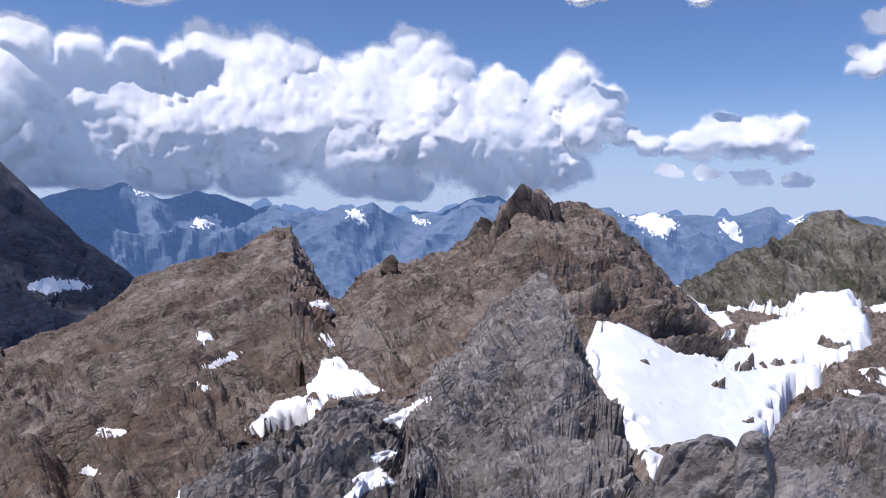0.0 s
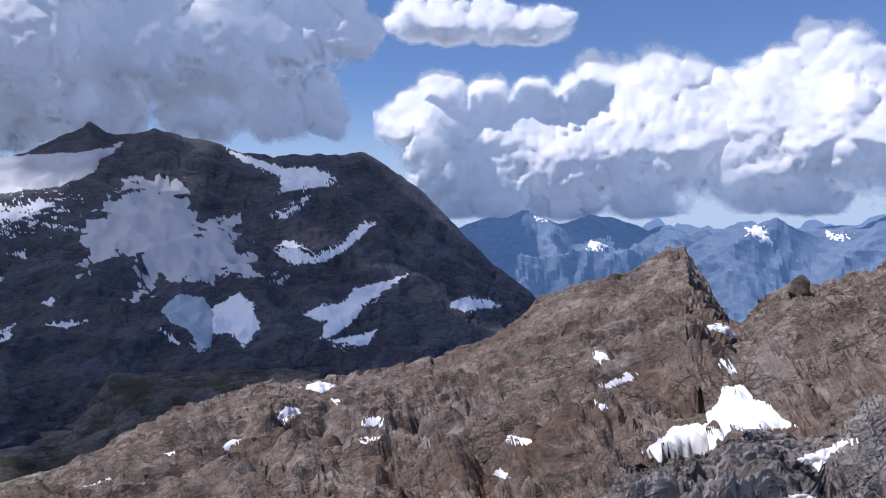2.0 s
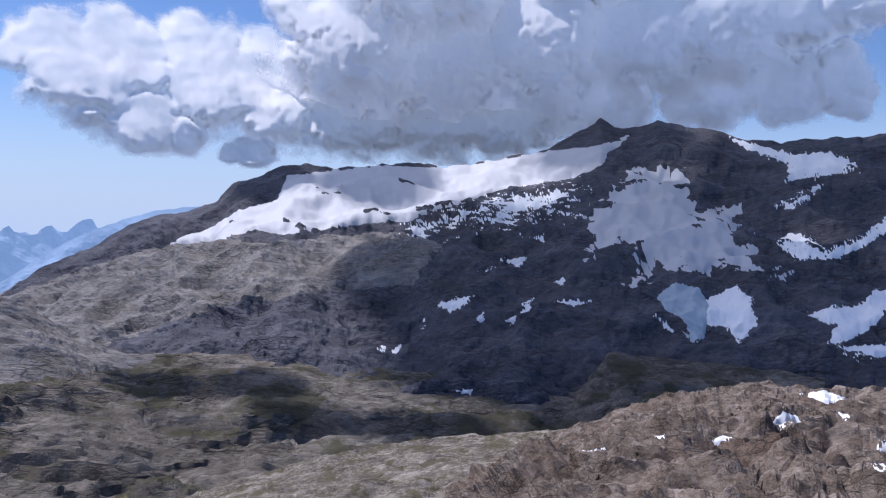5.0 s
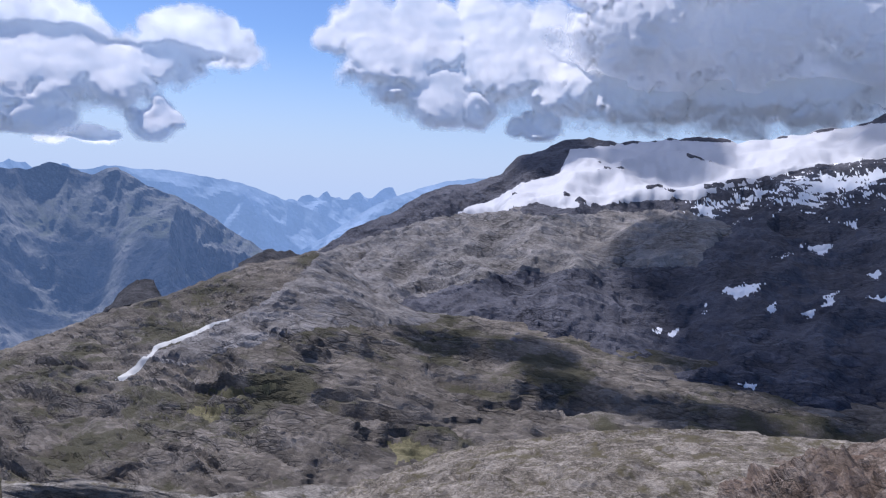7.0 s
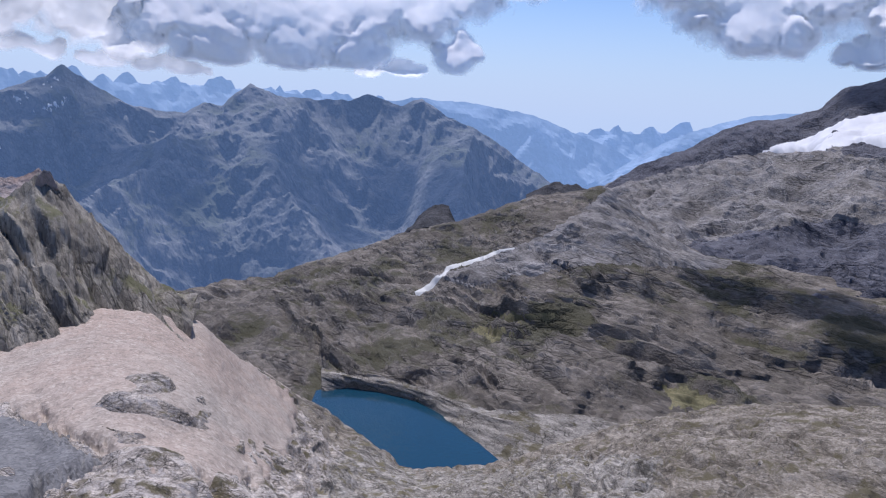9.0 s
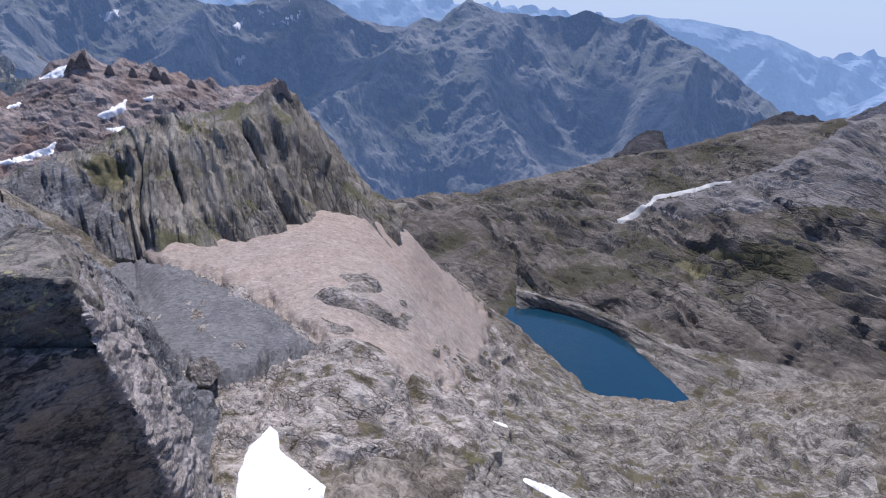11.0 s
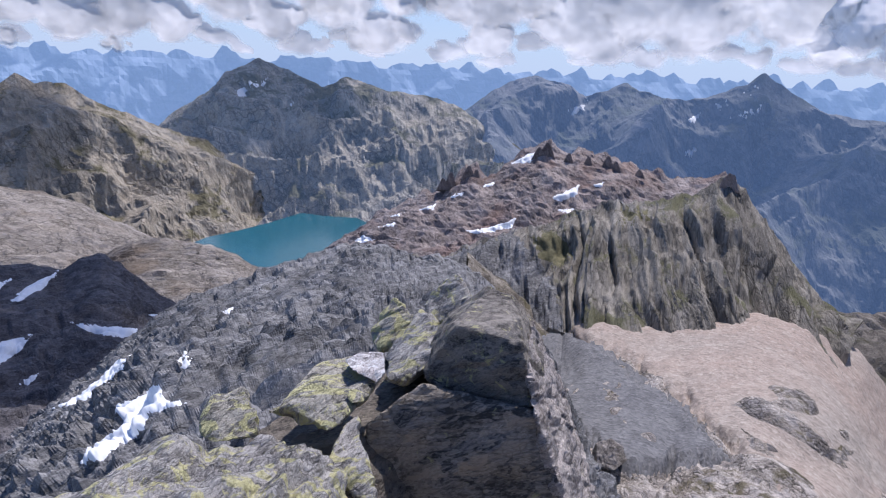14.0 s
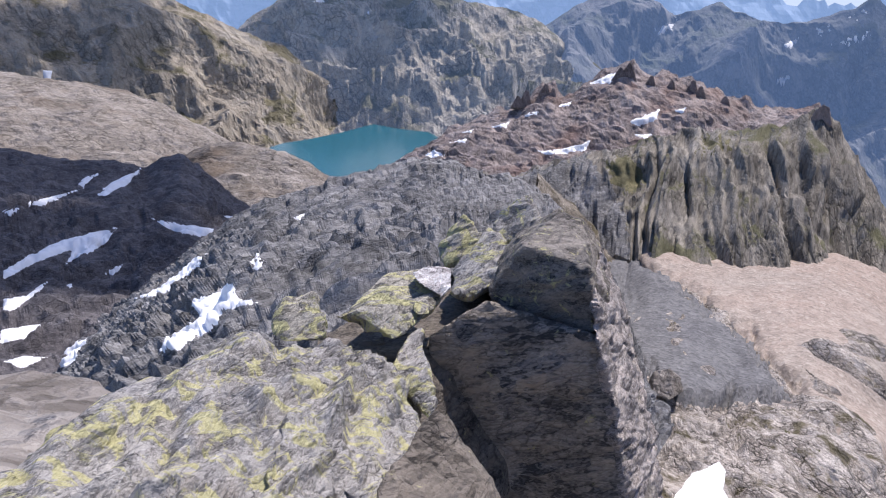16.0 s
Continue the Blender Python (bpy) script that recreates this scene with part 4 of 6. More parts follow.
snow("red", [(157.09, -6.43), (155.83, -5.6), (154.97, -5.38), (155.56, -6.25)], [(153.82, -8.86), (152.55, -8.23), (151.73, -7.73), (151.79, -8.48), (152.92, -9.1)], [(160.33, -11.83), (158.53, -11.54), (156.34, -10.64), (156.74, -11.42), (159.41, -12.09)],
     [(169.17, -12.92), (168.28, -12.46), (167.58, -12.79), (168.48, -13.08)], [(167.17, -11.8), (165.82, -11.43), (165.9, -11.7)], [(166.29, -10.96), (165.31, -10.61), (165.48, -10.93)], [(164.05, -10.33), (162.71, -9.86), (162.88, -10.23)],
     [(161.84, -9.33), (160.52, -8.77), (160.67, -9.17)], [(159.2, -8.29), (158.24, -7.83), (158.39, -8.24)], [(150.66, -7.65), (149.84, -7.28), (150.2, -7.92)], [(153.3, -9.74), (152.0, -9.64), (152.4, -10.02)], thick=0.6, ragged=0.22, grain=0.25, level=4)
snow("west", [(144.9, -35.41), (143.87, -33.5), (141.9, -32.08), (141.17, -32.66), (141.09, -33.89), (138.95, -35.41), (137.04, -36.68), (137.38, -37.85), (144.96, -36.97)], [(119.75, -35.09), (117.12, -35.36), (113.92, -36.08), (115.92, -36.4), (119.4, -35.74)], [(124.34, -31.16), (121.24, -31.55), (121.7, -31.94)],
     ragged=0.12, grain=0.5, level=8)
talus = rock_material("pale_talus", (0.42, 0.37, 0.318), (0.13, 0.114, 0.098), (0.66, 0.6, 0.54), 2.6, bed=2.0, az=130, crack=0.7, bump=0.8, contrast=1.0,
                      grass=(0.16, 0.135, 0.065), grass_amount=0.3, lean=12)
cover("scree_slope", "west", [(151.77, -16.62), (144.71, -15.78), (132.48, -16.49), (129.96, -19.36), (125.52, -22.0), (123.17, -24.12), (119.61, -26.81), (120.49, -32.31), (157.38, -39.13), (155.11, -26.94), (152.04, -22.41)], talus, 0.12, 1.5, 0.7, 2, seed=11,
      label="pale broken stones below the summit", flat=True, part=True, rough=1.0)
cover("scree_slope", "west", [(152.45, -18.35), (149.72, -16.52), (146.85, -16.96), (143.86, -16.69), (140.78, -16.1), (137.66, -15.5), (135.4, -15.75), (132.16, -16.43), (130.25, -17.46), (127.99, -19.79), (125.19, -22.05), (123.37, -23.46), (123.75, -27.01), (126.53, -29.4), (131.06, -29.18), (135.09, -27.53), (139.45, -25.12), (144.0, -22.18), (148.28, -20.28), (151.55, -19.65)],
      scree_rock, 1.2, 1.0, 0.5, 110, seed=9, label="pinkish scree fan below the cliff", flat=False, part=True, rough=0.2)
# sheet over part of the scree in a darker grey than the fan
cover("scree_slope", "west", [(152.48, -18.76), (148.28, -20.36), (144.01, -22.4), (139.92, -24.68), (138.02, -26.65), (141.84, -28.25), (145.6, -29.27), (149.98, -27.22), (152.64, -23.26), (153.95, -19.87)],
      grey_scree, 1.9, 1.1, 0.4, 110, seed=10, label="scree band in a darker grey below the dark ridge", flat=False, part=True, rough=0.2)
for o in ([(138.81, -21.22), (137.69, -20.86), (135.96, -21.72), (134.65, -22.83), (135.98, -23.24), (137.73, -22.4)], [(134.0, -21.0), (132.7, -20.58), (130.88, -20.84), (129.91, -21.39), (131.1, -22.25), (132.71, -22.01)],
          [(145.51, -18.79), (144.49, -18.62), (143.23, -19.48), (142.44, -20.29), (143.99, -19.91)], [(128.77, -19.06), (127.63, -19.48), (125.91, -20.83), (124.69, -21.82), (125.56, -21.6), (127.73, -20.14)]):
    cover("rock_ledge", "west", o, slope_rock, 0.5, 0.8, 0.3, 20, seed=int(o[0][0]), label="small turf-grown rock ledge standing out of the scree", flat=True, part=True, rough=0.6, deep=0.0045, sparse=0.3)
# thin sheet giving the cliff's left end the dark ridge colour
cover("shoulder_sheet", "cliff", [(156.43, -11.62), (154.34, -13.3), (152.63, -15.66), (151.43, -18.95), (153.74, -21.69), (158.48, -19.37), (162.11, -17.2), (161.68, -13.94)], grey_rock, 0.3, 0.8, 0.6, 4, seed=14, label="dark grey shoulder of the cliff", flat=True, part=True, rough=1.0)
cover("rock_slab", "west", [(122.31, -28.37), (117.78, -26.43), (112.76, -28.49), (106.66, -27.91), (97.64, -25.81), (92.89, -25.4), (90.77, -32.19), (125.68, -41.79), (124.12, -33.68)],
      rock_material("pale_bedded_gneiss", (0.205, 0.186, 0.157), (0.065, 0.058, 0.048), (0.43, 0.4, 0.355), 2.5, bed=3.0, az=110, lean=12, crack=0.7, contrast=1.0, grass=(0.18, 0.155, 0.08), grass_amount=0.3),
      0.15, 1.5, 0.7, 2, seed=12, label="pale bedded rock slabs with tufts of turf", flat=True, part=True, rough=1.0)
cover("glacier", "massif", [(89.32, -2.29), (87.94, -1.7), (86.18, -1.1), (83.8, 0.35), (80.95, 1.24), (80.18, 3.13), (77.8, 3.43), (73.27, 4.01), (68.12, 3.95), (63.74, 4.62), (60.2, 5.31), (57.09, 5.62), (54.89, 6.07), (53.8, 6.6), (54.23, 5.9), (55.32, 5.2), (55.74, 4.31), (57.94, 3.27), (61.04, 2.78), (63.7, 2.29), (66.34, 1.22), (68.52, 0.56), (70.68, -0.26), (73.23, -0.39), (76.56, -0.87), (80.55, -1.46), (82.48, -1.06), (84.36, -1.69), (87.24, -2.3)],
      glacier_snow, 6, 0.22, 0.5, 20, seed=5, label="broad grey-white glacier on the mountain's shoulder", streak=3, part=True, rough=0.7)
cover("glacier", "massif", [(55.27, 2.64), (53.53, 3.98), (50.92, 4.22), (49.61, 3.79), (48.93, 2.27), (48.68, 0.75), (47.84, 1.2), (45.32, 1.66), (45.91, 0.14), (45.67, -1.15), (44.63, -0.91), (44.38, -2.63), (42.31, -3.63), (43.1, -4.3), (45.6, -3.96), (46.88, -3.35), (48.14, -4.26), (50.74, -3.9), (52.06, -3.49), (51.95, -4.59), (53.34, -5.38), (54.46, -4.88), (52.72, -3.51), (53.63, -2.11), (55.6, -2.91), (57.16, -3.16), (56.51, -1.81), (56.97, -1.15), (56.79, 1.29), (55.69, 1.53)],
      glacier_snow, 2.5, 1.9, 0.7, 9, seed=6, label="steep hanging glacier with crevasses", streak=2.5, part=True, rough=0.9, sparse=0.32)
cover("glacier", "massif", [(51.58, -5.68), (50.29, -4.55), (48.55, -4.93), (47.67, -6.2), (48.04, -8.59), (48.89, -9.06), (50.23, -7.39)], snow_material("blue_ice", (0.42, 0.5, 0.56), (0.25, 0.3, 0.34), 20, 0.8), 3, 0.3, 0.4, 10, seed=7,
      label="blue-grey ice tongue of the glacier", part=True, rough=0.8)
for o in ([(48.73, -6.46), (47.68, -5.55), (46.01, -4.62), (44.94, -5.44), (44.47, -7.34), (45.7, -8.69), (46.57, -7.66), (48.49, -7.53)],
          [(46.9, 6.24), (45.84, 5.93), (43.76, 5.28), (42.53, 4.85), (40.14, 5.03), (39.14, 4.4), (38.35, 3.77), (40.09, 3.37), (42.88, 2.95), (42.71, 4.22), (45.41, 5.29)],
          [(43.66, 1.25), (40.67, 2.74), (41.44, 1.69), (42.42, 0.96)],
          [(43.59, -1.53), (42.59, -0.66), (41.16, -1.05), (40.15, -1.86), (38.41, -0.98), (36.37, 0.7), (35.62, 0.71), (37.63, -1.38), (39.74, -2.48), (41.73, -2.54)]) + (
          [(41.42, -6.55), (39.85, -5.62), (38.28, -5.74), (37.17, -4.45), (35.3, -4.15), (33.14, -3.32), (35.27, -5.16), (36.73, -6.27), (37.47, -7.13), (38.61, -8.03), (39.97, -8.33), (39.42, -7.05)],
          [(39.38, -8.5), (36.68, -8.09), (35.38, -7.71), (36.28, -8.87), (38.18, -9.31)],
          [(30.02, -5.79), (28.38, -5.21), (26.71, -5.53), (26.07, -6.03), (28.6, -6.37)]) + (
          [(68.65, -6.74), (65.58, -6.03), (66.24, -6.83), (67.55, -7.36)],
          [(63.62, -3.27), (61.49, -2.88), (62.06, -3.69)],
          [(61.57, -6.57), (60.81, -6.12), (61.02, -7.01), (61.69, -7.24)],
          [(64.94, -4.08), (64.06, -3.72), (64.28, -4.25)],
          [(59.14, -4.76), (58.47, -4.43), (58.6, -5.06)],
          [(59.11, -6.31), (56.43, -6.17), (57.76, -6.64)],
          [(72.08, -10.47), (71.23, -9.93), (71.52, -10.69)],
          [(69.81, -8.65), (69.47, -7.92), (69.42, -8.66)]) + (
          [(66.68, -13.46), (65.49, -13.26), (65.7, -13.77)],
          [(60.84, -1.44), (60.18, -1.08), (60.17, -1.74)],
          [(73.15, -10.31), (72.51, -9.99), (72.63, -10.62)],
          [(63.2, -7.96), (62.22, -7.51), (62.39, -8.21)],
          [(65.34, -7.79), (64.72, -7.26), (64.8, -8.14)],
          [(51.55, -7.0), (50.12, -8.34), (50.82, -8.19)],
          [(58.39, 3.57), (56.29, 5.45), (55.11, 5.72), (56.1, 4.31), (60.16, 2.93)]):
    cover("snow_patch", "massif", o, snow_white, 1.5, 0.4, 0.35, 8, seed=int(abs(o[0][0]) * 10) % 89, label="snow patch on the dark mountainside", group=SNOW, rough=0.92)
cover("snow_patch", "massif", [(71.52, -1.15), (70.68, -0.26), (66.34, 1.04), (61.04, 2.78), (57.94, 3.14), (56.95, 2.4), (57.89, 0.61), (61.0, -0.33), (63.66, -0.82), (65.88, -0.41), (68.06, -1.33), (69.79, -2.23), (71.94, -2.47), (73.22, -1.82)], snow_white, 1.5, 3.2, 0.9, 6, seed=8,
      label="streaks of snow between dark ledges", group=SNOW, streak=5, rough=0.95, sparse=0.75)
cover("rock_slab", "massif", [(99.61, -5.9), (93.52, -3.48), (86.9, -1.85), (80.3, -1.8), (71.94, -1.1), (67.91, -2.13), (70.44, -5.15), (75.76, -5.77), (84.42, -6.76), (93.29, -9.38), (100.34, -10.64), (102.94, -10.31), (102.15, -7.62)], slab_rock, 5, 0.7, 1.6, 3, seed=9,
      label="bare pale rock slabs below the glacier", flat=True, streak=3, part=True, rough=0.9)
cover("stream", "plateau", [(113.82, -14.9), (112.35, -14.04), (111.58, -13.34), (111.24, -12.69), (109.75, -12.19), (108.21, -11.63), (107.1, -11.11), (104.87, -10.68), (103.89, -10.42), (103.79, -10.6), (104.86, -10.9), (107.0, -11.42), (108.06, -11.98), (109.65, -12.49), (110.97, -12.95), (111.22, -13.56), (112.08, -14.43), (113.29, -15.12)], snow_material("pale_stream", (0.5, 0.5, 0.48)), 1.5, 0.05, 0.5, 4, seed=3, label="pale stream running over the rock", category="stream", rough=0.9)


for key, o in (("east", [(19.03, -0.95), (17.43, -0.57), (16.68, -1.14), (18.62, -1.53)]), ("east", [(23.31, 1.38), (22.09, 0.73), (22.74, 0.83)]), ("dark", [(7.71, 0.09), (6.61, 0.13), (5.69, -1.3), (6.37, -0.88)]),
               ("east", [(2.48, -0.31), (0.83, -0.57), (1.7, -1.05)]), ("south", [(-12.94, 0.75), (-14.21, 0.45), (-16.28, 0.72), (-17.94, -0.07), (-17.18, -1.17), (-15.93, -0.87), (-14.65, 0.03)]),
               ("south", [(-20.72, 0.02), (-21.87, 0.27), (-22.4, -1.36), (-21.34, -0.79)]), ("south", [(-25.22, 0.58), (-26.29, 0.89), (-25.98, 0.0)])) + (("wall", [(152.93, -2.26), (151.6, -1.37), (152.2, -2.34)]),
               ("wall", [(142.63, -1.19), (141.46, -0.75), (142.16, -1.32)]), ("wall", [(141.39, -1.96), (139.33, -1.11), (140.56, -1.95)]), ("wall", [(144.38, -2.37), (143.56, -1.9), (143.97, -2.46)]),
               ("wall", [(140.77, -0.23), (139.91, 0.29), (140.39, -0.33)]), ("wall", [(144.11, -4.76), (143.37, -4.29), (143.69, -4.98)]),
               ("peak", [(178.14, -2.16), (177.06, -1.07), (177.56, -2.06)]), ("peak", [(176.77, -1.22), (176.06, -0.85), (176.35, -1.29)]), ("peak", [(174.53, -2.48), (173.76, -2.32), (174.1, -2.64)])):
    cover("snow_patch", key, o, snow_white, 5, 0.7, 0.3, 4, rough=1.0, seed=int(abs(o[0][0]) * 10) % 83, label="snow patch high on a distant mountain", group=SNOW)


cover("rock_slab", "plateau", [(111.92, -13.52), (107.54, -11.57), (103.99, -10.03), (100.52, -7.19), (99.25, -5.7), (96.94, -7.0), (93.69, -9.01), (89.2, -10.2), (91.32, -11.25), (98.04, -11.29), (104.77, -12.94), (109.24, -14.14)], slab_rock, 2.5, 0.6, 1.4, 3, seed=19, label="bare pale rock slabs on the plateau", flat=True, streak=3, part=True, rough=0.9)
turf = rock_material("alpine_turf", (0.125, 0.115, 0.06), (0.075, 0.07, 0.037), (0.2, 0.18, 0.1), 6.0, crack=0.1, bump=0.3)
for key, o in (("plateau", [(93.83, -20.11), (91.82, -19.62), (89.27, -20.48), (90.11, -21.28), (92.8, -21.68)]), ("plateau", [(109.58, -17.39), (107.34, -16.93), (104.58, -17.43), (107.28, -18.44)]), ("plateau", [(107.37, -16.07), (102.83, -15.63), (101.87, -16.33), (105.51, -16.89)]),
               ("band", [(125.16, -21.55), (123.76, -21.11), (121.31, -21.84), (121.0, -22.7), (123.16, -22.76)]), ("west", [(125.64, -33.58), (123.03, -33.78), (120.2, -35.55), (122.22, -36.17), (124.44, -35.14)]),
               ("west", [(139.16, -20.56), (137.33, -20.92), (135.18, -22.05), (134.63, -22.79), (136.63, -22.64), (138.33, -21.73)])) + (("west", [(134.09, -20.79), (132.12, -21.13), (129.41, -21.31), (130.26, -22.24), (133.02, -22.06)]),
               ("west", [(141.9, -27.59), (138.56, -27.9), (134.76, -28.62), (131.39, -29.88), (134.48, -30.18), (138.83, -29.19)]), ("west", [(125.27, -21.34), (123.37, -21.43), (121.13, -22.55), (120.6, -23.35), (122.67, -23.0), (124.5, -22.33)]),
               ("cliff", [(154.67, -12.06), (153.4, -11.25), (151.82, -11.68), (151.42, -13.62), (152.68, -14.4), (154.11, -13.43)]), ("cliff", [(148.57, -9.42), (146.51, -9.01), (145.98, -10.03), (147.6, -10.63)])):
    cover("turf_patch", key, o, turf, 1.0 if key == "plateau" else 0.12, 0.9, 0.5, 4, seed=int(abs(o[0][0]) * 10) % 71, label="green turf in a hollow of the rock", part=True, rough=0.95, sparse=0.15)


# ---- clouds ----
def cloud_material(name, glow_through=0.4, thick=1.0, base_tone=0.98):
    """Lit droplets: most light is scattered back, some comes through. The last value is the base tone, lowered to put
    grey shade into the colour.
    """
    m, t, bsdf, links = nodes_of(name)
    co = t.nodes.new("ShaderNodeTexCoord").outputs["Object"]
    mass = t.nodes.new("ShaderNodeAttribute")
    mass.attribute_name = "mass"
    ma = t.nodes.new("ShaderNodeMath")
    ma.operation = "MULTIPLY_ADD"
    ma.inputs[1].default_value = 0.5
    links.new(noise_node(t, co, 0.02, 8, 0.7), ma.inputs[0])
    links.new(mass.outputs["Fac"], ma.inputs[2])
    alpha = ramp_node(t, ma.outputs[0], [(0.25, grey(0)), (0.8, grey(thick))])
    bm = add_node(t, "ShaderNodeBump", Strength=0.05, Distance=25)
    links.new(noise_node(t, co, 0.008, 8, 0.62), bm.inputs["Height"])
    back = add_node(t, "ShaderNodeBsdfDiffuse", Color=(base_tone, base_tone * 0.98, base_tone * 0.95, 1))
    on = add_node(t, "ShaderNodeBsdfTranslucent", Color=(base_tone, base_tone, base_tone, 1))
    links.new(bm.outputs[0], back.inputs["Normal"])
    links.new(bm.outputs[0], on.inputs["Normal"])
    both, air_mix = t.nodes.new("ShaderNodeMixShader"), t.nodes.new("ShaderNodeMixShader")
    patchy = ramp_node(t, noise_node(t, co, 0.0035, 6, 0.6), [(0.32, grey(glow_through * 0.3)), (0.7, grey(min(1.0, glow_through * 1.8)))])
    links.new(patchy, both.inputs[0])
    links.new(back.outputs[0], both.inputs[1])
    links.new(on.outputs[0], both.inputs[2])
    links.new(alpha, air_mix.inputs[0])
    links.new(t.nodes.new("ShaderNodeBsdfTransparent").outputs[0], air_mix.inputs[1])
    links.new(both.outputs[0], air_mix.inputs[2])
    links.new(air_mix.outputs[0], t.nodes["Material Output"].inputs["Surface"])
    t.nodes.remove(bsdf)
    return m


cloud_white = cloud_material("cloud")
overhead = cloud_material("overhead_cloud", 0.05, 0.85)
# darker copy of the cloud: its grey shade sits in the colour
cloud_greyed = cloud_material("greyed_cloud", 0.4, 1.0, 0.74)
cloud_side = cloud_material("side_lit_cloud", 0.45)
thin_overhead = cloud_material("thin_overhead_cloud", 0.3, 0.62)
CLOUD_STEP = 0.18


def puffs(g, octaves, gain, seed):
    """Billows: rounded heaps with creases between them."""
    total, amp, norm = np.zeros(len(g), dtype=np.float32), 1.0, 0.0
    for k in range(octaves):
        total += amp * (np.abs(gradient_noise(g * (2.07 ** k) + 5.7 * k, seed + k)) * 2.4 - 0.5)
        norm += amp
        amp *= gain
    return total / norm


def cloud(lobes, d, base, label, seed=0, squash=1.0, billow=0.55, thin=0.0, deep=1.5, lean=0.0, material=None):
    """A cumulus cloud: heaps given by direction and radius in degrees swell out of one body; base: the elevation of its underside."""
    st = CLOUD_STEP
    lo, hi = min(a - 1.5 * r for a, e, r in lobes), max(a + 1.5 * r for a, e, r in lobes)
    e0, e1 = min(e - 1.4 * r for a, e, r in lobes), max(e + 1.4 * r for a, e, r in lobes)
    e0 = max(e0, base - 1.0)
    a2, e2 = np.meshgrid(np.arange(lo, hi, st), np.arange(e0, e1, st))
    g = np.stack([a2, e2, a2 * 0 + seed * 7.3], -1).reshape(-1, 3).astype(np.float32)
    wob_a = 1.2 * fbm(g * 0.35, 3, 0.5, seed + 40).reshape(a2.shape)
    wob_e = 1.2 * fbm(g * 0.35 + 31, 3, 0.5, seed + 50).reshape(a2.shape)
    body, height = np.full(a2.shape, -1.0), np.zeros(a2.shape)
    rng = np.random.default_rng(seed)
    more = []
    for az, el, r in lobes:
        for _ in range(4):
            b = rng.uniform(-0.4, math.pi + 0.4)
            more.append((az + math.cos(b) * r * 0.9, el + math.sin(b) * r * 0.8 * squash, r * rng.uniform(0.3, 0.55)))
    for az, el, r in [*lobes, *more]:
        q = 1 - np.hypot(a2 + wob_a - az, (e2 + wob_e - el) / squash) / (r * 1.18)
        h = np.sqrt(np.clip(1 - (1 - np.clip(q, 0, 1)) ** 2, 0, 1)) * r
        body = np.maximum(body, q)
        height = np.maximum(height, h)
    heap = puffs(g * 0.4, 5, 0.5, seed).reshape(a2.shape)
    body = body + billow * 0.55 * heap - np.clip((base - e2) * 0.8 + 0.2, 0, 3)
    metres = np.radians(1.0) * d
    height = blur(blur(height, 3, 0), 3, 1) + 0.7 * heap * smooth(body, 0, 0.25)
    height = height * smooth(body, -0.15, 0.5)
    tall = 0.45 * (max(e + r for _, e, r in lobes) - base)
    under = np.clip((base + tall - e2) / tall, 0, 1.5) ** 1.6 * tall * 0.6
    p = point(a2, e2, np.minimum(d + metres * (lean * (e2 - base) - deep * height + under), 4900 * np.cos(np.radians(e2))))
    density = np.clip(body * 2.2 - thin, 0, 1)
    keep = density > 0.0
    cell = keep[:-1, :-1] | keep[1:, :-1] | keep[:-1, 1:] | keep[1:, 1:]
    for piece, size in zip(*pieces(cell)):
        if size < max(60, 0.015 * cell.sum()):
            break
        f = grid_faces(*a2.shape, keep=piece)
        used, inv = np.unique(f, return_inverse=True)
        me = mesh_from("cloud", p.reshape(-1, 3)[used], inv.reshape(f.shape), material or cloud_white, flat=False)
        at = me.attributes.new("mass", "FLOAT", "POINT")
        at.data.foreach_set("value", density.reshape(-1)[used].astype(np.float32))
        tagged(new("cloud", me), label, "cloud", "clouds in the sky")


cloud([(30.4, 7.76, 3.57), (29.38, 3.71, 3.57), (26.29, 7.44, 3.57), (23.38, 7.33, 4.02), (26.26, 3.14, 3.57), (18.79, 9.74, 2.9), (20.69, 5.12, 4.46), (16.74, 6.63, 4.02), (13.52, 10.78, 2.77), (12.59, 6.47, 4.02), (10.07, 7.88, 3.35), (14.6, 2.53, 2.68), (20.64, 1.83, 2.23)], 4380, 0.9, "towering white cumulus bank with grey base", 1, lean=0.6)
cloud([(6.61, 8.28, 3.79), (7.39, 4.58, 3.57), (1.86, 11.03, 2.9), (2.17, 6.96, 4.46), (-1.41, 5.77, 3.79), (-3.93, 9.5, 1.88), (-3.22, 4.51, 3.12), (-6.25, 6.11, 3.35), (-9.57, 9.99, 2.23), (-10.53, 7.46, 2.59), (-7.63, 4.19, 2.68), (3.81, 2.52, 2.46)], 4360, 0.9, "towering white cumulus bank with grey base", 2, lean=0.6)
cloud([(-21.19, 6.41, 2.14), (-23.47, 6.27, 2.14), (-18.88, 5.69, 1.61), (-25.34, 5.49, 1.43), (-15.64, 5.8, 1.16), (-13.55, 6.21, 1.07)], 4600, 4.0, "small flat white cumulus cloud", 3, squash=0.7, lean=0.6)
cloud([(-16.95, 3.79, 0.89), (-19.77, 3.45, 0.98), (-22.85, 3.49, 1.07), (-25.81, 3.27, 0.98)], 4700, 2.4, "thin low streak of white cloud", 4, squash=0.5, lean=3.0, deep=0.3)
cloud([(32.29, 16.0, 2.01), (29.69, 15.66, 2.23), (26.18, 15.69, 2.23), (23.54, 15.07, 2.14), (21.77, 15.45, 1.61)], 4400, 14.0, "small white cumulus cloud in blue sky", 5, squash=0.8, lean=0.6)
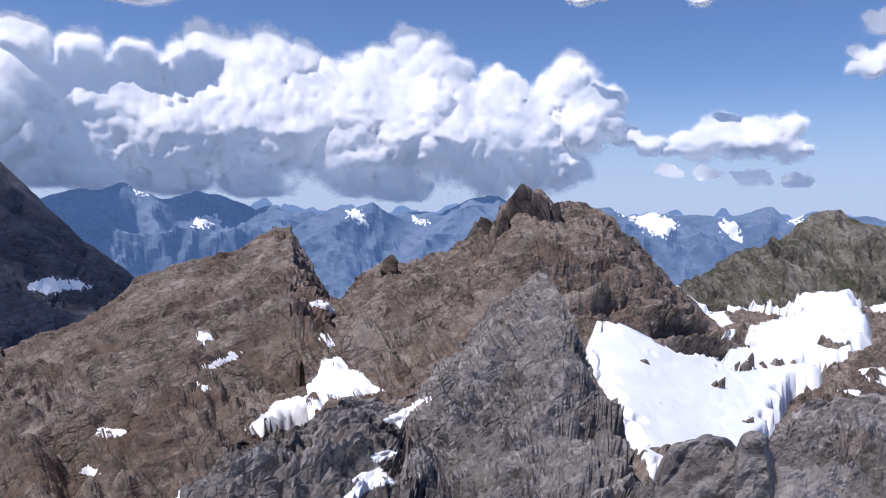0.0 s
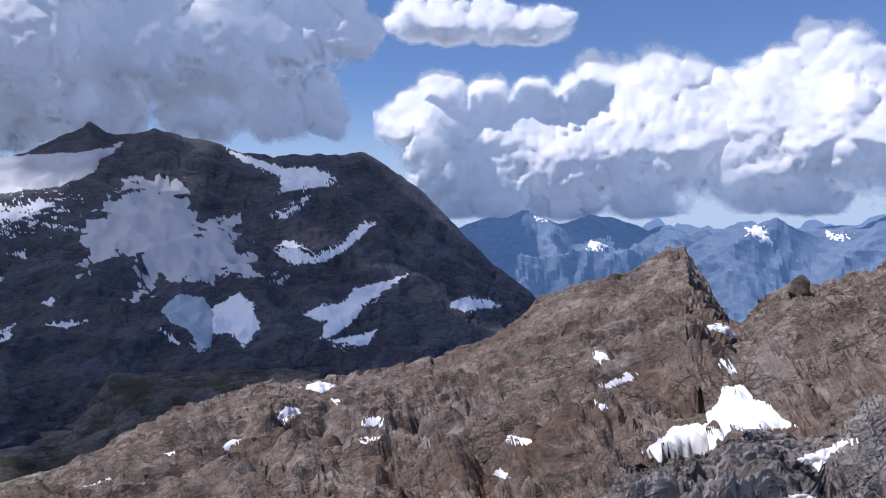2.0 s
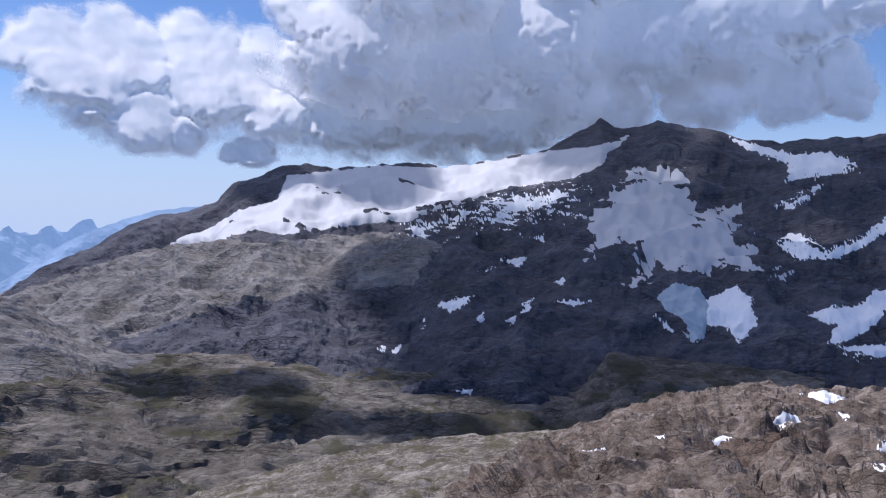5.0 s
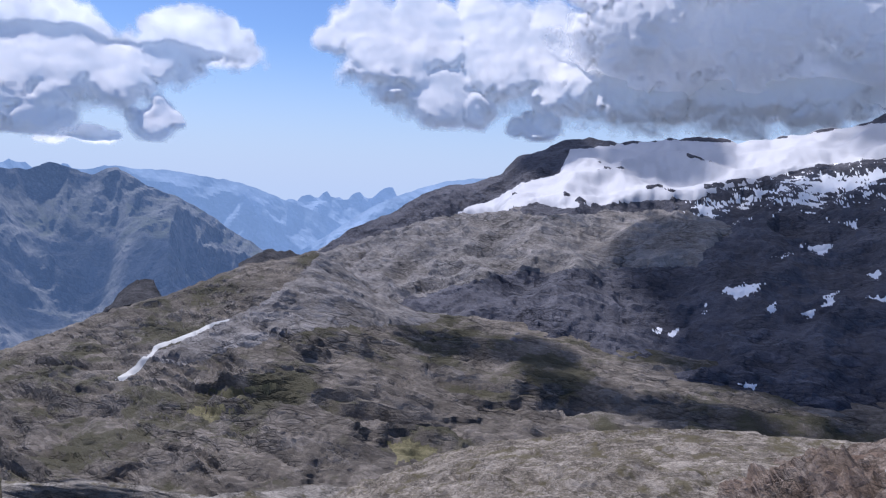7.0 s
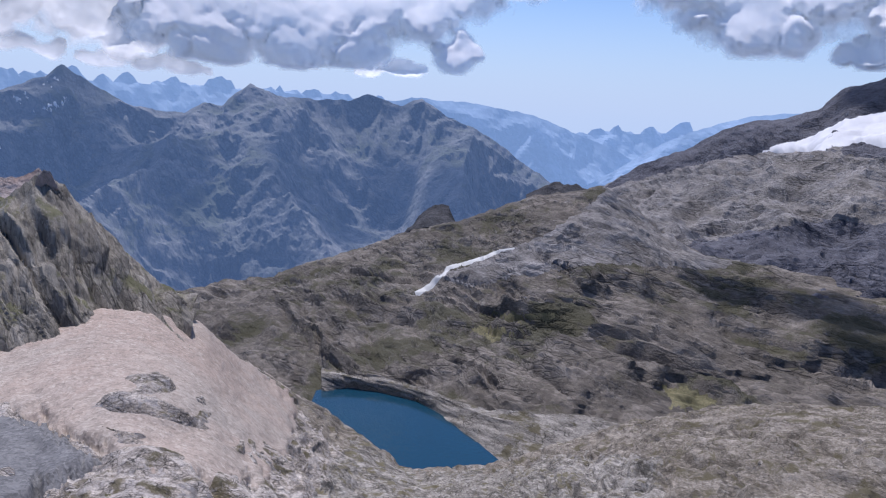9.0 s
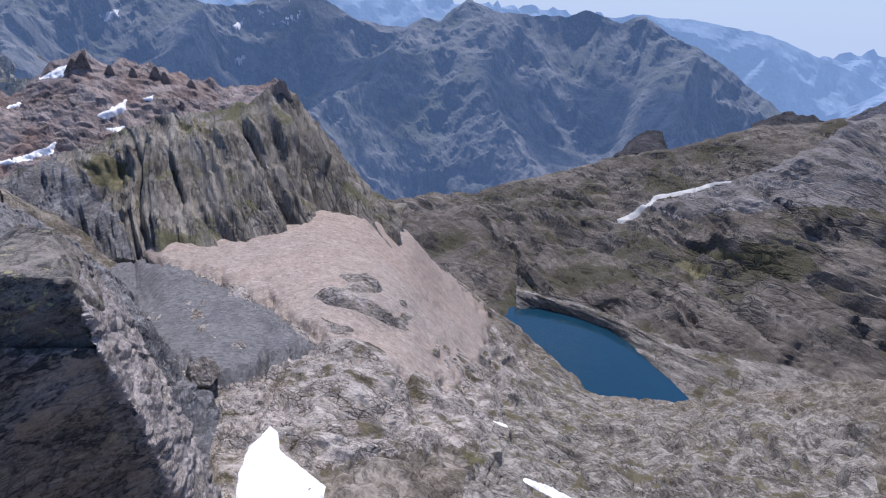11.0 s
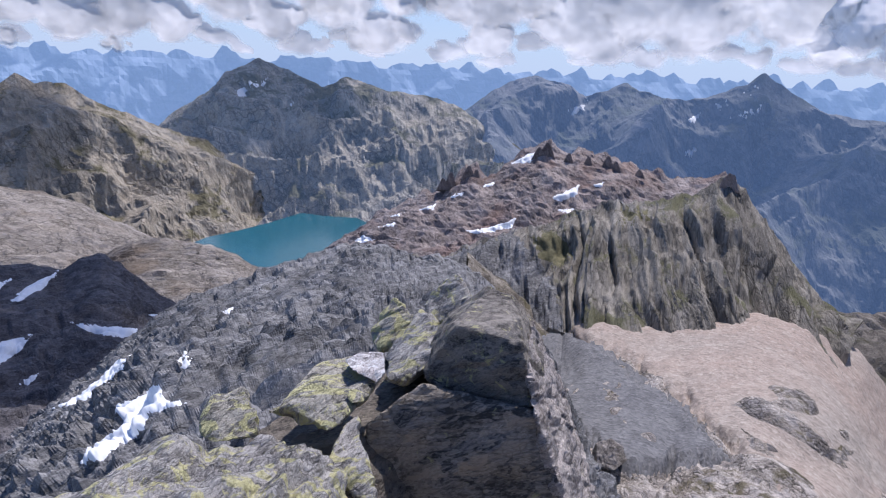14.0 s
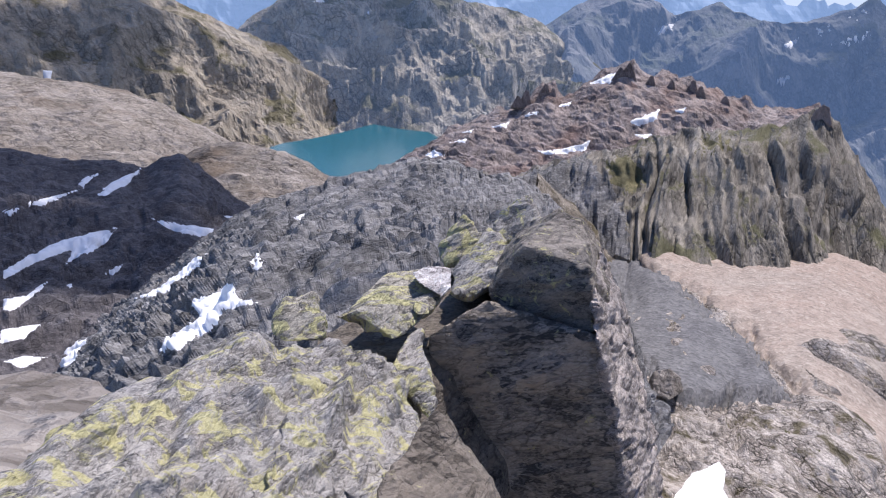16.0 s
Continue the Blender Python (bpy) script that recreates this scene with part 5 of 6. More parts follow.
cloud([(-18.79, 15.76, 1.43), (-21.53, 14.84, 1.61), (-10.14, 16.48, 1.16)], 4400, 16.0, "thin wisp of white cloud", 6, squash=0.6, lean=0.8, thin=0.2)
cloud([(-30.22, 11.07, 1.52), (-30.41, 13.56, 1.34), (-29.9, 4.75, 0.62)], 4400, 2.0, "thin wisp of white cloud", 7, squash=0.8, lean=0.6, thin=0.3)
cloud([(74.22, 11.99, 6.7), (67.46, 12.13, 6.7), (60.39, 13.67, 7.14), (53.23, 14.23, 6.7), (46.23, 14.58, 6.25), (41.4, 15.51, 4.69), (40.12, 10.12, 2.46), (43.41, 9.62, 3.35), (48.71, 9.02, 3.35), (55.25, 9.12, 3.79), (61.5, 7.88, 3.57), (67.37, 6.62, 3.12), (72.81, 6.92, 3.57), (38.96, 8.42, 1.52), (69.42, 19.24, 8.48), (57.66, 20.86, 8.48), (44.67, 20.94, 6.7)], 3400, 5.5,
      "big grey cloud sitting on the mountain's crest", 8, squash=0.8, lean=0.7, material=cloud_side)
cloud([(94.05, 10.02, 4.46), (96.69, 11.1, 2.68), (90.41, 6.83, 3.35), (85.31, 9.98, 4.91), (80.93, 8.84, 4.24), (74.69, 9.32, 5.8), (68.77, 9.28, 5.8), (63.35, 9.91, 6.25), (82.82, 4.33, 1.79)], 3300, 4.0, "large white cumulus cloud with grey underside", 9, squash=0.85, lean=2.2, material=cloud_side)
cloud([(130.61, 6.76, 5.8), (125.78, 6.56, 4.91), (122.07, 5.75, 4.02), (118.18, 7.68, 4.24), (114.11, 7.22, 3.35), (110.37, 8.72, 3.04), (107.43, 9.73, 2.23), (105.68, 9.03, 1.79), (111.5, 3.66, 1.61), (118.94, 3.79, 2.23), (123.96, 3.62, 2.9), (129.32, 3.56, 2.9)], 4000, 2.0, "white cumulus cloud above the valley", 10, squash=0.85, lean=2.2, material=cloud_side)
cloud([(192.59, 3.54, 1.88), (189.21, 3.08, 2.14), (185.59, 3.75, 2.01), (182.57, 3.19, 1.79), (178.61, 5.45, 2.59), (175.35, 3.67, 1.79), (171.23, 6.76, 4.02), (166.15, 7.06, 2.95), (167.7, 2.86, 2.14), (192.74, 0.59, 1.16), (186.04, 0.8, 1.16)], 4500, 1.4, "broken grey and white cumulus clouds", 11, squash=0.85, billow=0.6, deep=0.55, thin=0.0, material=cloud_greyed)
cloud([(162.26, 6.43, 2.59), (159.22, 5.75, 2.95), (155.96, 7.48, 4.02), (152.36, 4.36, 2.95), (148.85, 6.07, 4.02), (144.8, 4.97, 3.35), (141.37, 7.67, 4.02), (138.23, 5.45, 3.35), (135.04, 6.9, 3.79), (135.58, 3.63, 2.23), (159.01, 2.43, 1.43), (150.52, 2.37, 1.34)], 4500, 1.4, "broken grey and white cumulus clouds", 12, squash=0.85, billow=0.6, deep=0.55, thin=0.0, material=cloud_greyed)
low = np.random.default_rng(21)
cloud([(a + low.uniform(-1, 1), low.uniform(1.4, 3.4), low.uniform(0.6, 1.7)) for a in np.arange(128, 207, 1.9)], 4780, 0.9, "pale rows of cloud along the horizon", 21, squash=0.5, billow=0.8, thin=0.15, deep=0.3, material=cloud_greyed)
cloud([(115.57, 2.43, 1.16), (118.05, 2.29, 0.89), (109.89, 2.45, 0.4), (123.13, 2.71, 1.34)], 4500, 1.0, "small white clouds on the horizon", 13, squash=0.7)


def shading(spots, rise, label, seed, material=None):
    """An added flat cloud, out of view high overhead, whose shadow falls on the given places (azimuth, elevation,
    distance, radius).
    """
    c = [Vector(point(np.array(az), np.array(el), d)) + sun_way * (rise / sun_way.z) for az, el, d, r in spots]
    lo = np.array([min(v.x - q[3] * 1.4 for v, q in zip(c, spots)), min(v.y - q[3] * 1.4 for v, q in zip(c, spots))])
    hi = np.array([max(v.x + q[3] * 1.4 for v, q in zip(c, spots)), max(v.y + q[3] * 1.4 for v, q in zip(c, spots))])
    x, y = np.meshgrid(np.linspace(lo[0], hi[0], 130), np.linspace(lo[1], hi[1], 130))
    z, body = np.zeros(x.shape), np.full(x.shape, -1.0)
    weight = np.zeros(x.shape) + 1e-6
    for v, (_, _, _, r) in zip(c, spots):
        far_off = np.hypot(x - v.x, y - v.y) / r
        body = np.maximum(body, 1 - far_off)
        k = np.exp(-far_off ** 2)
        z, weight = z + k * v.z, weight + k
    p = np.stack([x, y, z / weight], -1)
    body = body + 0.5 * fbm(p.reshape(-1, 3) / 260.0, 5, 0.6, seed).reshape(x.shape)
    p[..., 2] += 40 * np.clip(body, 0, 1)
    keep = body > -0.05
    f = grid_faces(*x.shape, keep=keep[:-1, :-1] | keep[1:, 1:])
    used, inv = np.unique(f, return_inverse=True)
    me = mesh_from("cloud", p.reshape(-1, 3)[used], inv.reshape(f.shape), material or overhead, flat=False)
    me.attributes.new("mass", "FLOAT", "POINT").data.foreach_set("value", np.clip(body * 1.6, 0, 1).reshape(-1)[used].astype(np.float32))
    return tagged(new("cloud", me), label, "cloud", "clouds in the sky")


# out-of-view clouds, added only for the shade they cast
shading([(22, -3, 2100, 360), (28, -5, 1900, 400), (38, -9, 1400, 360), (38, -1, 2150, 420), (48, -10, 1250, 320), (50, -4, 1750, 420), (52, 1, 2300, 360), (60, -10, 1200, 280), (62, -4, 1700, 380), (68, -9, 1200, 190), (66, -13, 700, 130), (60, -13, 700, 120), (72, -11.5, 900, 110), (72, 0.5, 2250, 260), (80, 0, 2250, 180), (34, -9, 1300, 260), (44, -12, 1000, 200), (54, -12, 1000, 200), (66, -7, 1400, 260), (70, -5, 1550, 220), (58, -7, 1400, 300), (44, -6, 1500, 350), (74, -13, 930, 80), (80, -12.5, 950, 70), (84, -9.5, 1080, 90), (91, -9, 1100, 80)],
        950, "wide flat cloud that shades the massif", 14)
shading([(42, 11, 3200, 300), (50, 12, 3200, 300), (44, 17, 3100, 300)], 1200, "unseen high cloud added to shade the massif's cloud", 15, thin_overhead)
shading([(176, -0.3, 2550, 300), (172, -1.2, 2500, 230), (179, -2, 2300, 170), (139, -1.5, 2800, 300), (144, -4, 2600, 230), (133, -3, 2700, 200), (191, -2.5, 1950, 170), (196, -2, 1950, 140)], 700, "scattered clouds that shade the far peaks", 18)
shading([(190, -17, 420, 90), (196, -19, 300, 90), (200, -15, 460, 120), (186, -15, 470, 70)], 600, "unseen small cloud added to darken the dark hill", 23)
shading([(112, -5, 2450, 230), (122, -4, 2550, 220), (117, -1, 2900, 160)], 1500, "unseen high cloud added to darken the valley wall", 19)

# ---- summit rocks ----
def rock_hull(name, corners, material, size, rugged, fine, seed, label, lean=0.0, dip=20.0, stretch=2.2, parent=None, category="rock", group="summit rocks"):
    """A solid block of rock between corners (azimuth, elevation, metres), its edges worn and its faces broken along beds of that size.
    fine: metres between the points of its mesh."""
    pts = [Vector(point(np.array(a), np.array(e), d)) for a, e, d in corners]
    bm = bmesh.new()
    for v in pts:
        bm.verts.new(v)
    hull = bmesh.ops.convex_hull(bm, input=bm.verts)
    bmesh.ops.delete(bm, geom=list({g for g in hull["geom_interior"] + hull["geom_unused"] if isinstance(g, bmesh.types.BMVert)}), context="VERTS")
    rough = bpy.data.meshes.new("hull")
    bm.to_mesh(rough)
    bm.free()
    block = new("hull", rough)
    grid = block.modifiers.new("grid", "REMESH")
    grid.mode, grid.voxel_size = "VOXEL", fine
    made = block.evaluated_get(bpy.context.evaluated_depsgraph_get()).to_mesh()
    count = len(made.vertices)
    p, n = np.empty(count * 3, dtype=np.float32), np.empty(count * 3, dtype=np.float32)
    made.vertices.foreach_get("co", p)
    made.vertices.foreach_get("normal", n)
    faces = np.array([tuple(f.vertices) for f in made.polygons if len(f.vertices) == 4], dtype=np.int32)
    bpy.data.objects.remove(block)
    bpy.data.meshes.remove(rough)
    p, n = p.reshape(-1, 3), n.reshape(-1, 3)
    mid = float(np.mean([a for a, _, _ in corners]))
    big = np.full(count, size * 25.0)
    h = rock_relief(p * 1.0 + seed * 7.7, big, np.full(count, fine * 1.1), bedding(mid, lean, dip), size, stretch, seed, 0.6)
    p = p + n * (rugged * (h - h.mean()))[:, None]
    ob = new(name, mesh_from(name, p, faces, material))
    if parent:
        ob.parent = parent
        ob.matrix_parent_inverse = parent.matrix_world.inverted()
        return tagged(ob, label)
    return tagged(ob, label, category, group)


def lichen_material(name, amount, base, size=0.35, fine=9.0, lean=-40.0):
    m = rock_material(name, base, tuple(c * 0.3 for c in base), tuple(min(0.8, c * 1.55) for c in base), size, bed=2.5, az=170, lean=lean, dip=15, tint=(0.3, 0.24, 0.17), tint_amount=0.12, bump=0.9, crack=0.3, contrast=1.0)
    t = m.node_tree
    bsdf = t.nodes["Principled BSDF"]
    old = bsdf.inputs["Base Color"].links[0].from_socket
    co = t.nodes.new("ShaderNodeTexCoord").outputs["Object"]
    blot = noise_node(t, co, fine, 10, 0.68, 0.9)
    fleck = noise_node(t, co, fine * 5, 5, 0.7)
    a = 0.66 - 0.22 * amount
    f = ramp_node(t, blot, [(a, grey(0)), (a + 0.05, grey(0.85))])
    col = mix_node(t, f, old, mix_node(t, fleck, (0.68, 0.64, 0.3), (0.45, 0.43, 0.24)))
    t.links.new(col, bsdf.inputs["Base Color"])
    return m


lichen_rock = lichen_material("lichen_rock", 0.62, (0.33, 0.315, 0.295), 0.12, 7.0)
yellow_rock = lichen_material("yellow_lichen_rock", 0.75, (0.34, 0.32, 0.275), 0.14, 7.0)
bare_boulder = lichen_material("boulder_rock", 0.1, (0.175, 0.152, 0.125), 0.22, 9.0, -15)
face_rock = lichen_material("boulder_face_rock", 0.12, (0.345, 0.308, 0.262), 0.22, 9.0, -15)
top_rock = lichen_material("boulder_top_rock", 0.3, (0.22, 0.2, 0.175), 0.12, 12.0, -15)
# same boulder in a lightened colour: sunlight painted onto its right flank
lit_flank_rock = lichen_material("boulder_lit_flank_rock", 0.05, (0.42, 0.375, 0.345), 0.12, 9.0, -30)
quartz_rock = lichen_material("pale_quartz_rock", 0.0, (0.62, 0.57, 0.55), 0.12)
big_boulder = tagged(new("boulder"), "big dark grey boulder with a sheer shaded face", "boulder", "summit rocks")
big_boulder.location = point(np.array(162.0), np.array(-36.0), 4.6)
bpy.context.view_layer.update()
rock_hull("lower_block", [(168.05, -26.22, 3.93), (163.47, -23.08, 3.99), (161.23, -24.14, 3.96), (156.69, -24.82, 3.9), (154.34, -24.54, 3.89), (151.81, -29.2, 3.86), (150.09, -33.67, 3.88), (149.11, -40.45, 3.92), (164.04, -42.78, 3.93), (167.27, -30.18, 3.93), (151.41, -24.51, 5.12), (149.55, -27.93, 4.97), (147.42, -33.21, 4.87), (144.32, -39.44, 4.71), (163.27, -24.54, 5.76), (152.7, -25.68, 5.79), (147.94, -40.5, 5.33), (162.42, -42.52, 5.17)],
          face_rock, 0.35, 0.12, 0.024, 2, "sheer lower face split by a crack", lean=-20, parent=big_boulder)
rock_hull("upper_block", [(163.59, -22.78, 4.13), (161.11, -23.9, 4.09), (156.72, -24.56, 4.01), (154.37, -24.31, 3.97), (155.6, -19.61, 4.01), (160.98, -18.68, 4.15), (162.85, -20.1, 4.73), (161.53, -17.65, 5.09), (158.43, -15.64, 4.95), (156.61, -16.05, 4.94), (154.77, -18.04, 5.36), (152.09, -22.77, 5.29), (151.55, -24.2, 5.18), (161.46, -23.7, 5.8), (153.15, -23.19, 5.82), (157.63, -17.8, 6.04)],
          top_rock, 0.22, 0.2, 0.016, 3, "rough lichen-flecked top block", lean=-20, parent=big_boulder)
rock_hull("flank", [(155.36, -19.94, 4.08), (154.28, -24.36, 3.87), (151.81, -29.19, 3.84), (150.09, -33.66, 3.86), (149.02, -40.42, 3.9), (154.72, -17.93, 5.17), (151.81, -22.87, 5.14), (149.41, -27.9, 4.97), (147.07, -33.12, 4.87), (144.09, -39.37, 4.72), (153.82, -24.89, 4.84), (150.87, -33.93, 4.58), (149.03, -40.55, 4.34)],
          lit_flank_rock, 0.22, 0.3, 0.016, 21, "boulder flank in a colour lightened as if sunlit", lean=-30, parent=big_boulder)
rock_hull("rock", [(180.75, -25.14, 3.65), (179.76, -23.83, 3.74), (177.61, -23.25, 3.8), (176.54, -24.89, 3.57), (176.3, -26.62, 3.38), (180.08, -26.75, 3.38), (181.01, -26.19, 3.53), (177.44, -23.73, 4.06), (180.16, -24.14, 4.05), (180.15, -26.63, 3.87), (176.44, -26.67, 3.87)],
          yellow_rock, 0.25, 0.26, 0.014, 4, "yellow lichen-covered block on the summit", lean=-30, parent=None)
rock_hull("rock", [(176.0, -25.02, 3.75), (173.93, -23.68, 4.06), (171.08, -21.56, 4.5), (167.41, -20.99, 4.52), (166.57, -22.51, 4.1), (168.42, -24.64, 3.71), (170.74, -26.59, 3.47), (171.73, -25.95, 3.49), (174.23, -24.69, 3.58), (173.72, -24.33, 4.13), (167.63, -23.83, 4.24), (170.87, -24.88, 4.21)],
          yellow_rock, 0.3, 0.21, 0.016, 5, "flat lichen-covered slab above a dark gap", lean=-25, parent=None)
rock_hull("rock", [(169.78, -21.43, 4.13), (168.34, -20.84, 4.29), (166.58, -20.89, 4.29), (166.4, -22.31, 4.01), (167.12, -23.21, 3.89), (169.17, -22.15, 3.97), (166.77, -22.9, 4.27), (169.19, -21.99, 4.3)],
          quartz_rock, 0.2, 0.12, 0.012, 6, "pale pinkish quartz block on the lichen slab", lean=-20, parent=None)
rock_hull("rock", [(168.69, -25.41, 3.64), (169.74, -25.97, 3.58), (171.29, -28.35, 3.33), (170.26, -29.22, 3.26), (167.26, -32.3, 3.02), (167.0, -30.82, 3.12), (167.85, -27.94, 3.39), (168.85, -26.43, 3.88), (169.65, -28.54, 3.63), (167.17, -31.71, 3.43)],
          lichen_rock, 0.3, 0.21, 0.014, 7, "leaning grey slab with lichen", lean=-60, parent=None)
rock_hull("rock", [(165.85, -16.7, 5.5), (167.17, -18.28, 5.45), (167.85, -20.15, 5.3), (166.95, -20.86, 5.18), (164.88, -20.61, 5.19), (163.86, -18.34, 5.35), (164.97, -17.32, 5.48), (166.59, -19.59, 5.88), (164.29, -19.39, 5.89)],
          yellow_rock, 0.3, 0.29, 0.018, 8, "pointed rock covered with yellow lichen", lean=-30, parent=None)
rock_hull("rock", [(160.91, -14.8, 5.55), (162.19, -15.75, 5.53), (163.32, -17.42, 5.38), (163.01, -18.56, 5.25), (161.85, -18.73, 5.15), (159.64, -17.19, 5.2), (159.62, -15.9, 5.43), (162.21, -17.44, 5.95), (159.8, -16.75, 5.98)],
          lichen_rock, 0.3, 0.30, 0.018, 9, "grey-green block beside the boulder", lean=-30, parent=None)
rock_hull("rock", [(163.65, -17.7, 5.28), (164.7, -19.18, 5.14), (166.45, -21.22, 4.79), (166.39, -22.91, 4.46), (164.86, -23.2, 4.35), (162.68, -21.69, 4.4), (161.99, -19.57, 4.75), (161.91, -18.22, 5.17), (164.96, -22.05, 5.5), (162.32, -20.49, 5.56)],
          lichen_rock, 0.3, 0.30, 0.02, 10, "grey block leaning on the boulder", lean=-40, parent=None)
rock_hull("rock", [(169.42, -23.84, 3.74), (168.7, -23.46, 3.8), (168.01, -23.84, 3.74), (168.05, -24.43, 3.66), (168.98, -24.65, 3.62), (168.79, -24.07, 3.96), (169.48, -24.35, 3.68)],
          yellow_rock, 0.15, 0.26, 0.012, 11, "small lichen-covered stone wedged between blocks", lean=-20, parent=None)
rock_hull("bedrock_slab", [(195.12, -30.65, 2.77), (191.46, -29.56, 2.97), (187.18, -28.17, 3.11), (180.97, -26.57, 3.29), (175.45, -26.64, 3.34), (173.02, -28.11, 3.2), (170.55, -29.18, 3.13), (167.57, -32.1, 2.82), (168.16, -34.2, 2.5), (169.45, -41.72, 1.8), (189.05, -43.11, 1.46), (203.19, -37.27, 1.75), (202.17, -32.93, 2.18), (198.58, -31.86, 2.47), (189.39, -32.52, 3.98), (175.39, -30.96, 4.23), (166.72, -38.59, 3.45)],
          lichen_rock, 0.35, 0.45, 0.016, 12, "lichen-spotted bedrock slab of the summit", lean=-40, parent=None)
rock_hull("rock", [(178.99, -31.2, 2.54), (177.31, -30.94, 2.6), (176.47, -32.71, 2.42), (175.47, -35.33, 2.18), (174.41, -41.32, 1.73), (182.53, -40.81, 1.67), (181.58, -36.12, 2.03), (180.1, -33.72, 2.3), (177.14, -32.12, 2.82), (175.25, -41.9, 2.24), (181.38, -41.62, 2.25)],
          lichen_rock, 0.22, 0.35, 0.012, 17, "upright rock rib with a shaded flank", lean=-65, parent=None)
rock_hull("rock", [(172.72, -32.83, 2.63), (170.81, -32.22, 2.73), (168.44, -33.85, 2.55), (170.05, -35.41, 2.38), (171.95, -36.5, 2.19), (172.84, -37.87, 1.99), (174.93, -36.48, 2.15), (173.7, -34.32, 2.41), (170.15, -34.49, 2.82), (173.75, -40.33, 2.14), (170.14, -40.28, 2.15)],
          lichen_rock, 0.2, 0.30, 0.012, 18, "broken rock step beside a dark cleft", lean=-60, parent=None)
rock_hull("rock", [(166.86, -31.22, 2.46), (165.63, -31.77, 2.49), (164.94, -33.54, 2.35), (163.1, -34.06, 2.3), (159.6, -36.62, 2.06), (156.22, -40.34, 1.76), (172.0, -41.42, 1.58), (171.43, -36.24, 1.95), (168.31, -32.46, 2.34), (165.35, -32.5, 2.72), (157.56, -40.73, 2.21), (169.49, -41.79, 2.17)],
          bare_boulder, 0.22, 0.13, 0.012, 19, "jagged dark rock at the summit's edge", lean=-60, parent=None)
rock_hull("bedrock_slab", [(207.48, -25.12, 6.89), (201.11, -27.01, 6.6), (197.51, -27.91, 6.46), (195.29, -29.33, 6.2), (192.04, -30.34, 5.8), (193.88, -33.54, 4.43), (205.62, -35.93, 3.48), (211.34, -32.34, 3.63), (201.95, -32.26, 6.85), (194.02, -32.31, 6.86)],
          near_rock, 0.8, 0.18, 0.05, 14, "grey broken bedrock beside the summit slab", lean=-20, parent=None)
# added filler body: its dark colour stands in for shade between the blocks
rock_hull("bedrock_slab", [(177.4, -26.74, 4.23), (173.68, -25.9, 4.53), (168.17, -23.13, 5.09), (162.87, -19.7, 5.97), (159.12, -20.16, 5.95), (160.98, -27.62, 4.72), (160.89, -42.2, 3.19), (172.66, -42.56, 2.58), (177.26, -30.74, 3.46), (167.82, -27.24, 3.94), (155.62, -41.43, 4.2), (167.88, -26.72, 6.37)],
          bare_boulder, 0.5, 0.10, 0.035, 13, "added dark filler rock for the shaded gaps between summit blocks", lean=-20, parent=None)


def crag(outline, d, deep, material, fine, label, seed, name="rock_tower", lean=60.0, parent=None, rugged=0.3):
    """A rock tower whose skyline follows an outline of directions at a distance, as deep as given."""
    front = [(a, e, d) for a, e in outline]
    rear = [(a, e - 0.1, d + deep) for a, e in outline]
    return rock_hull(name, front + rear, material, deep * 0.6, rugged, fine, seed, label, lean=lean, parent=parent, category="rock tower")


tower_rock = rock_material("dark_tower_rock", (0.085, 0.07, 0.063), (0.03, 0.025, 0.023), (0.19, 0.155, 0.14), 4, bed=3, az=-5, lean=60)
tooth_rock = rock_material("dark_tooth_rock", (0.22, 0.185, 0.17), (0.1, 0.083, 0.076), (0.34, 0.285, 0.265), 5, bed=3, az=150, lean=70)
summit_tower = tagged(new("rock_tower"), "dark jagged rock tower on the brown ridge's summit", "rock tower")
crag([(-4.91, -1.63), (-5.23, 1.49), (-6.12, 2.62), (-6.75, 2.15), (-7.33, -1.54)], 166, 9, tower_rock, 0.4, "dark upright spire", 20, "spire", 70, summit_tower, 0.16)
crag([(-6.54, -1.57), (-7.02, 1.98), (-7.59, 1.86), (-8.27, 1.31), (-8.55, -1.5)], 165, 8, tower_rock, 0.4, "dark upright spire", 24, "spire", 70, summit_tower, 0.16)
crag([(-8.07, -1.51), (-8.45, 1.05), (-8.97, 1.33), (-9.42, -1.46)], 167, 7, tower_rock, 0.4, "dark upright spire", 25, "spire", 70, summit_tower, 0.16)
crag([(-4.17, -2.19), (-4.46, -0.22), (-4.87, 0.59), (-5.59, -2.14)], 164, 7, tower_rock, 0.4, "dark upright spire", 26, "spire", 70, summit_tower, 0.16)
crag([(-2.47, -1.93), (-2.61, -0.73), (-3.03, -0.09), (-3.75, -0.42), (-4.23, -1.21), (-4.17, -2.19)], 188, 6, tower_rock, 0.5, "small dark tooth beside the summit tower", 22, "tooth", 70, OWNERS["main"], 0.3)
crag([(4.85, -4.61), (4.52, -3.71), (4.0, -3.25), (3.45, -3.77), (3.33, -4.84)], 190, 5, brown_rock, 0.5, "brown tooth on the ridge", 23, "tooth", 60, OWNERS["main"], 0.3)
crag([(-16.87, -21.06), (-17.61, -17.51), (-18.3, -16.47), (-19.34, -16.82), (-20.47, -15.4), (-21.66, -15.4), (-22.68, -16.36), (-23.08, -20.12), (-20.26, -22.83)], 13, 2.5, near_rock, 0.05, "jagged rock tooth above the snowfield", 10, "rock_pinnacle", -60, None, 0.2)
crag([(-22.5, -20.22), (-22.68, -16.36), (-23.31, -15.09), (-24.14, -14.9), (-24.66, -16.06), (-25.15, -18.27), (-25.49, -20.44)], 12.5, 2, near_rock, 0.05, "jagged rock tooth above the snowfield", 11, "rock_pinnacle", -60, None, 0.2)
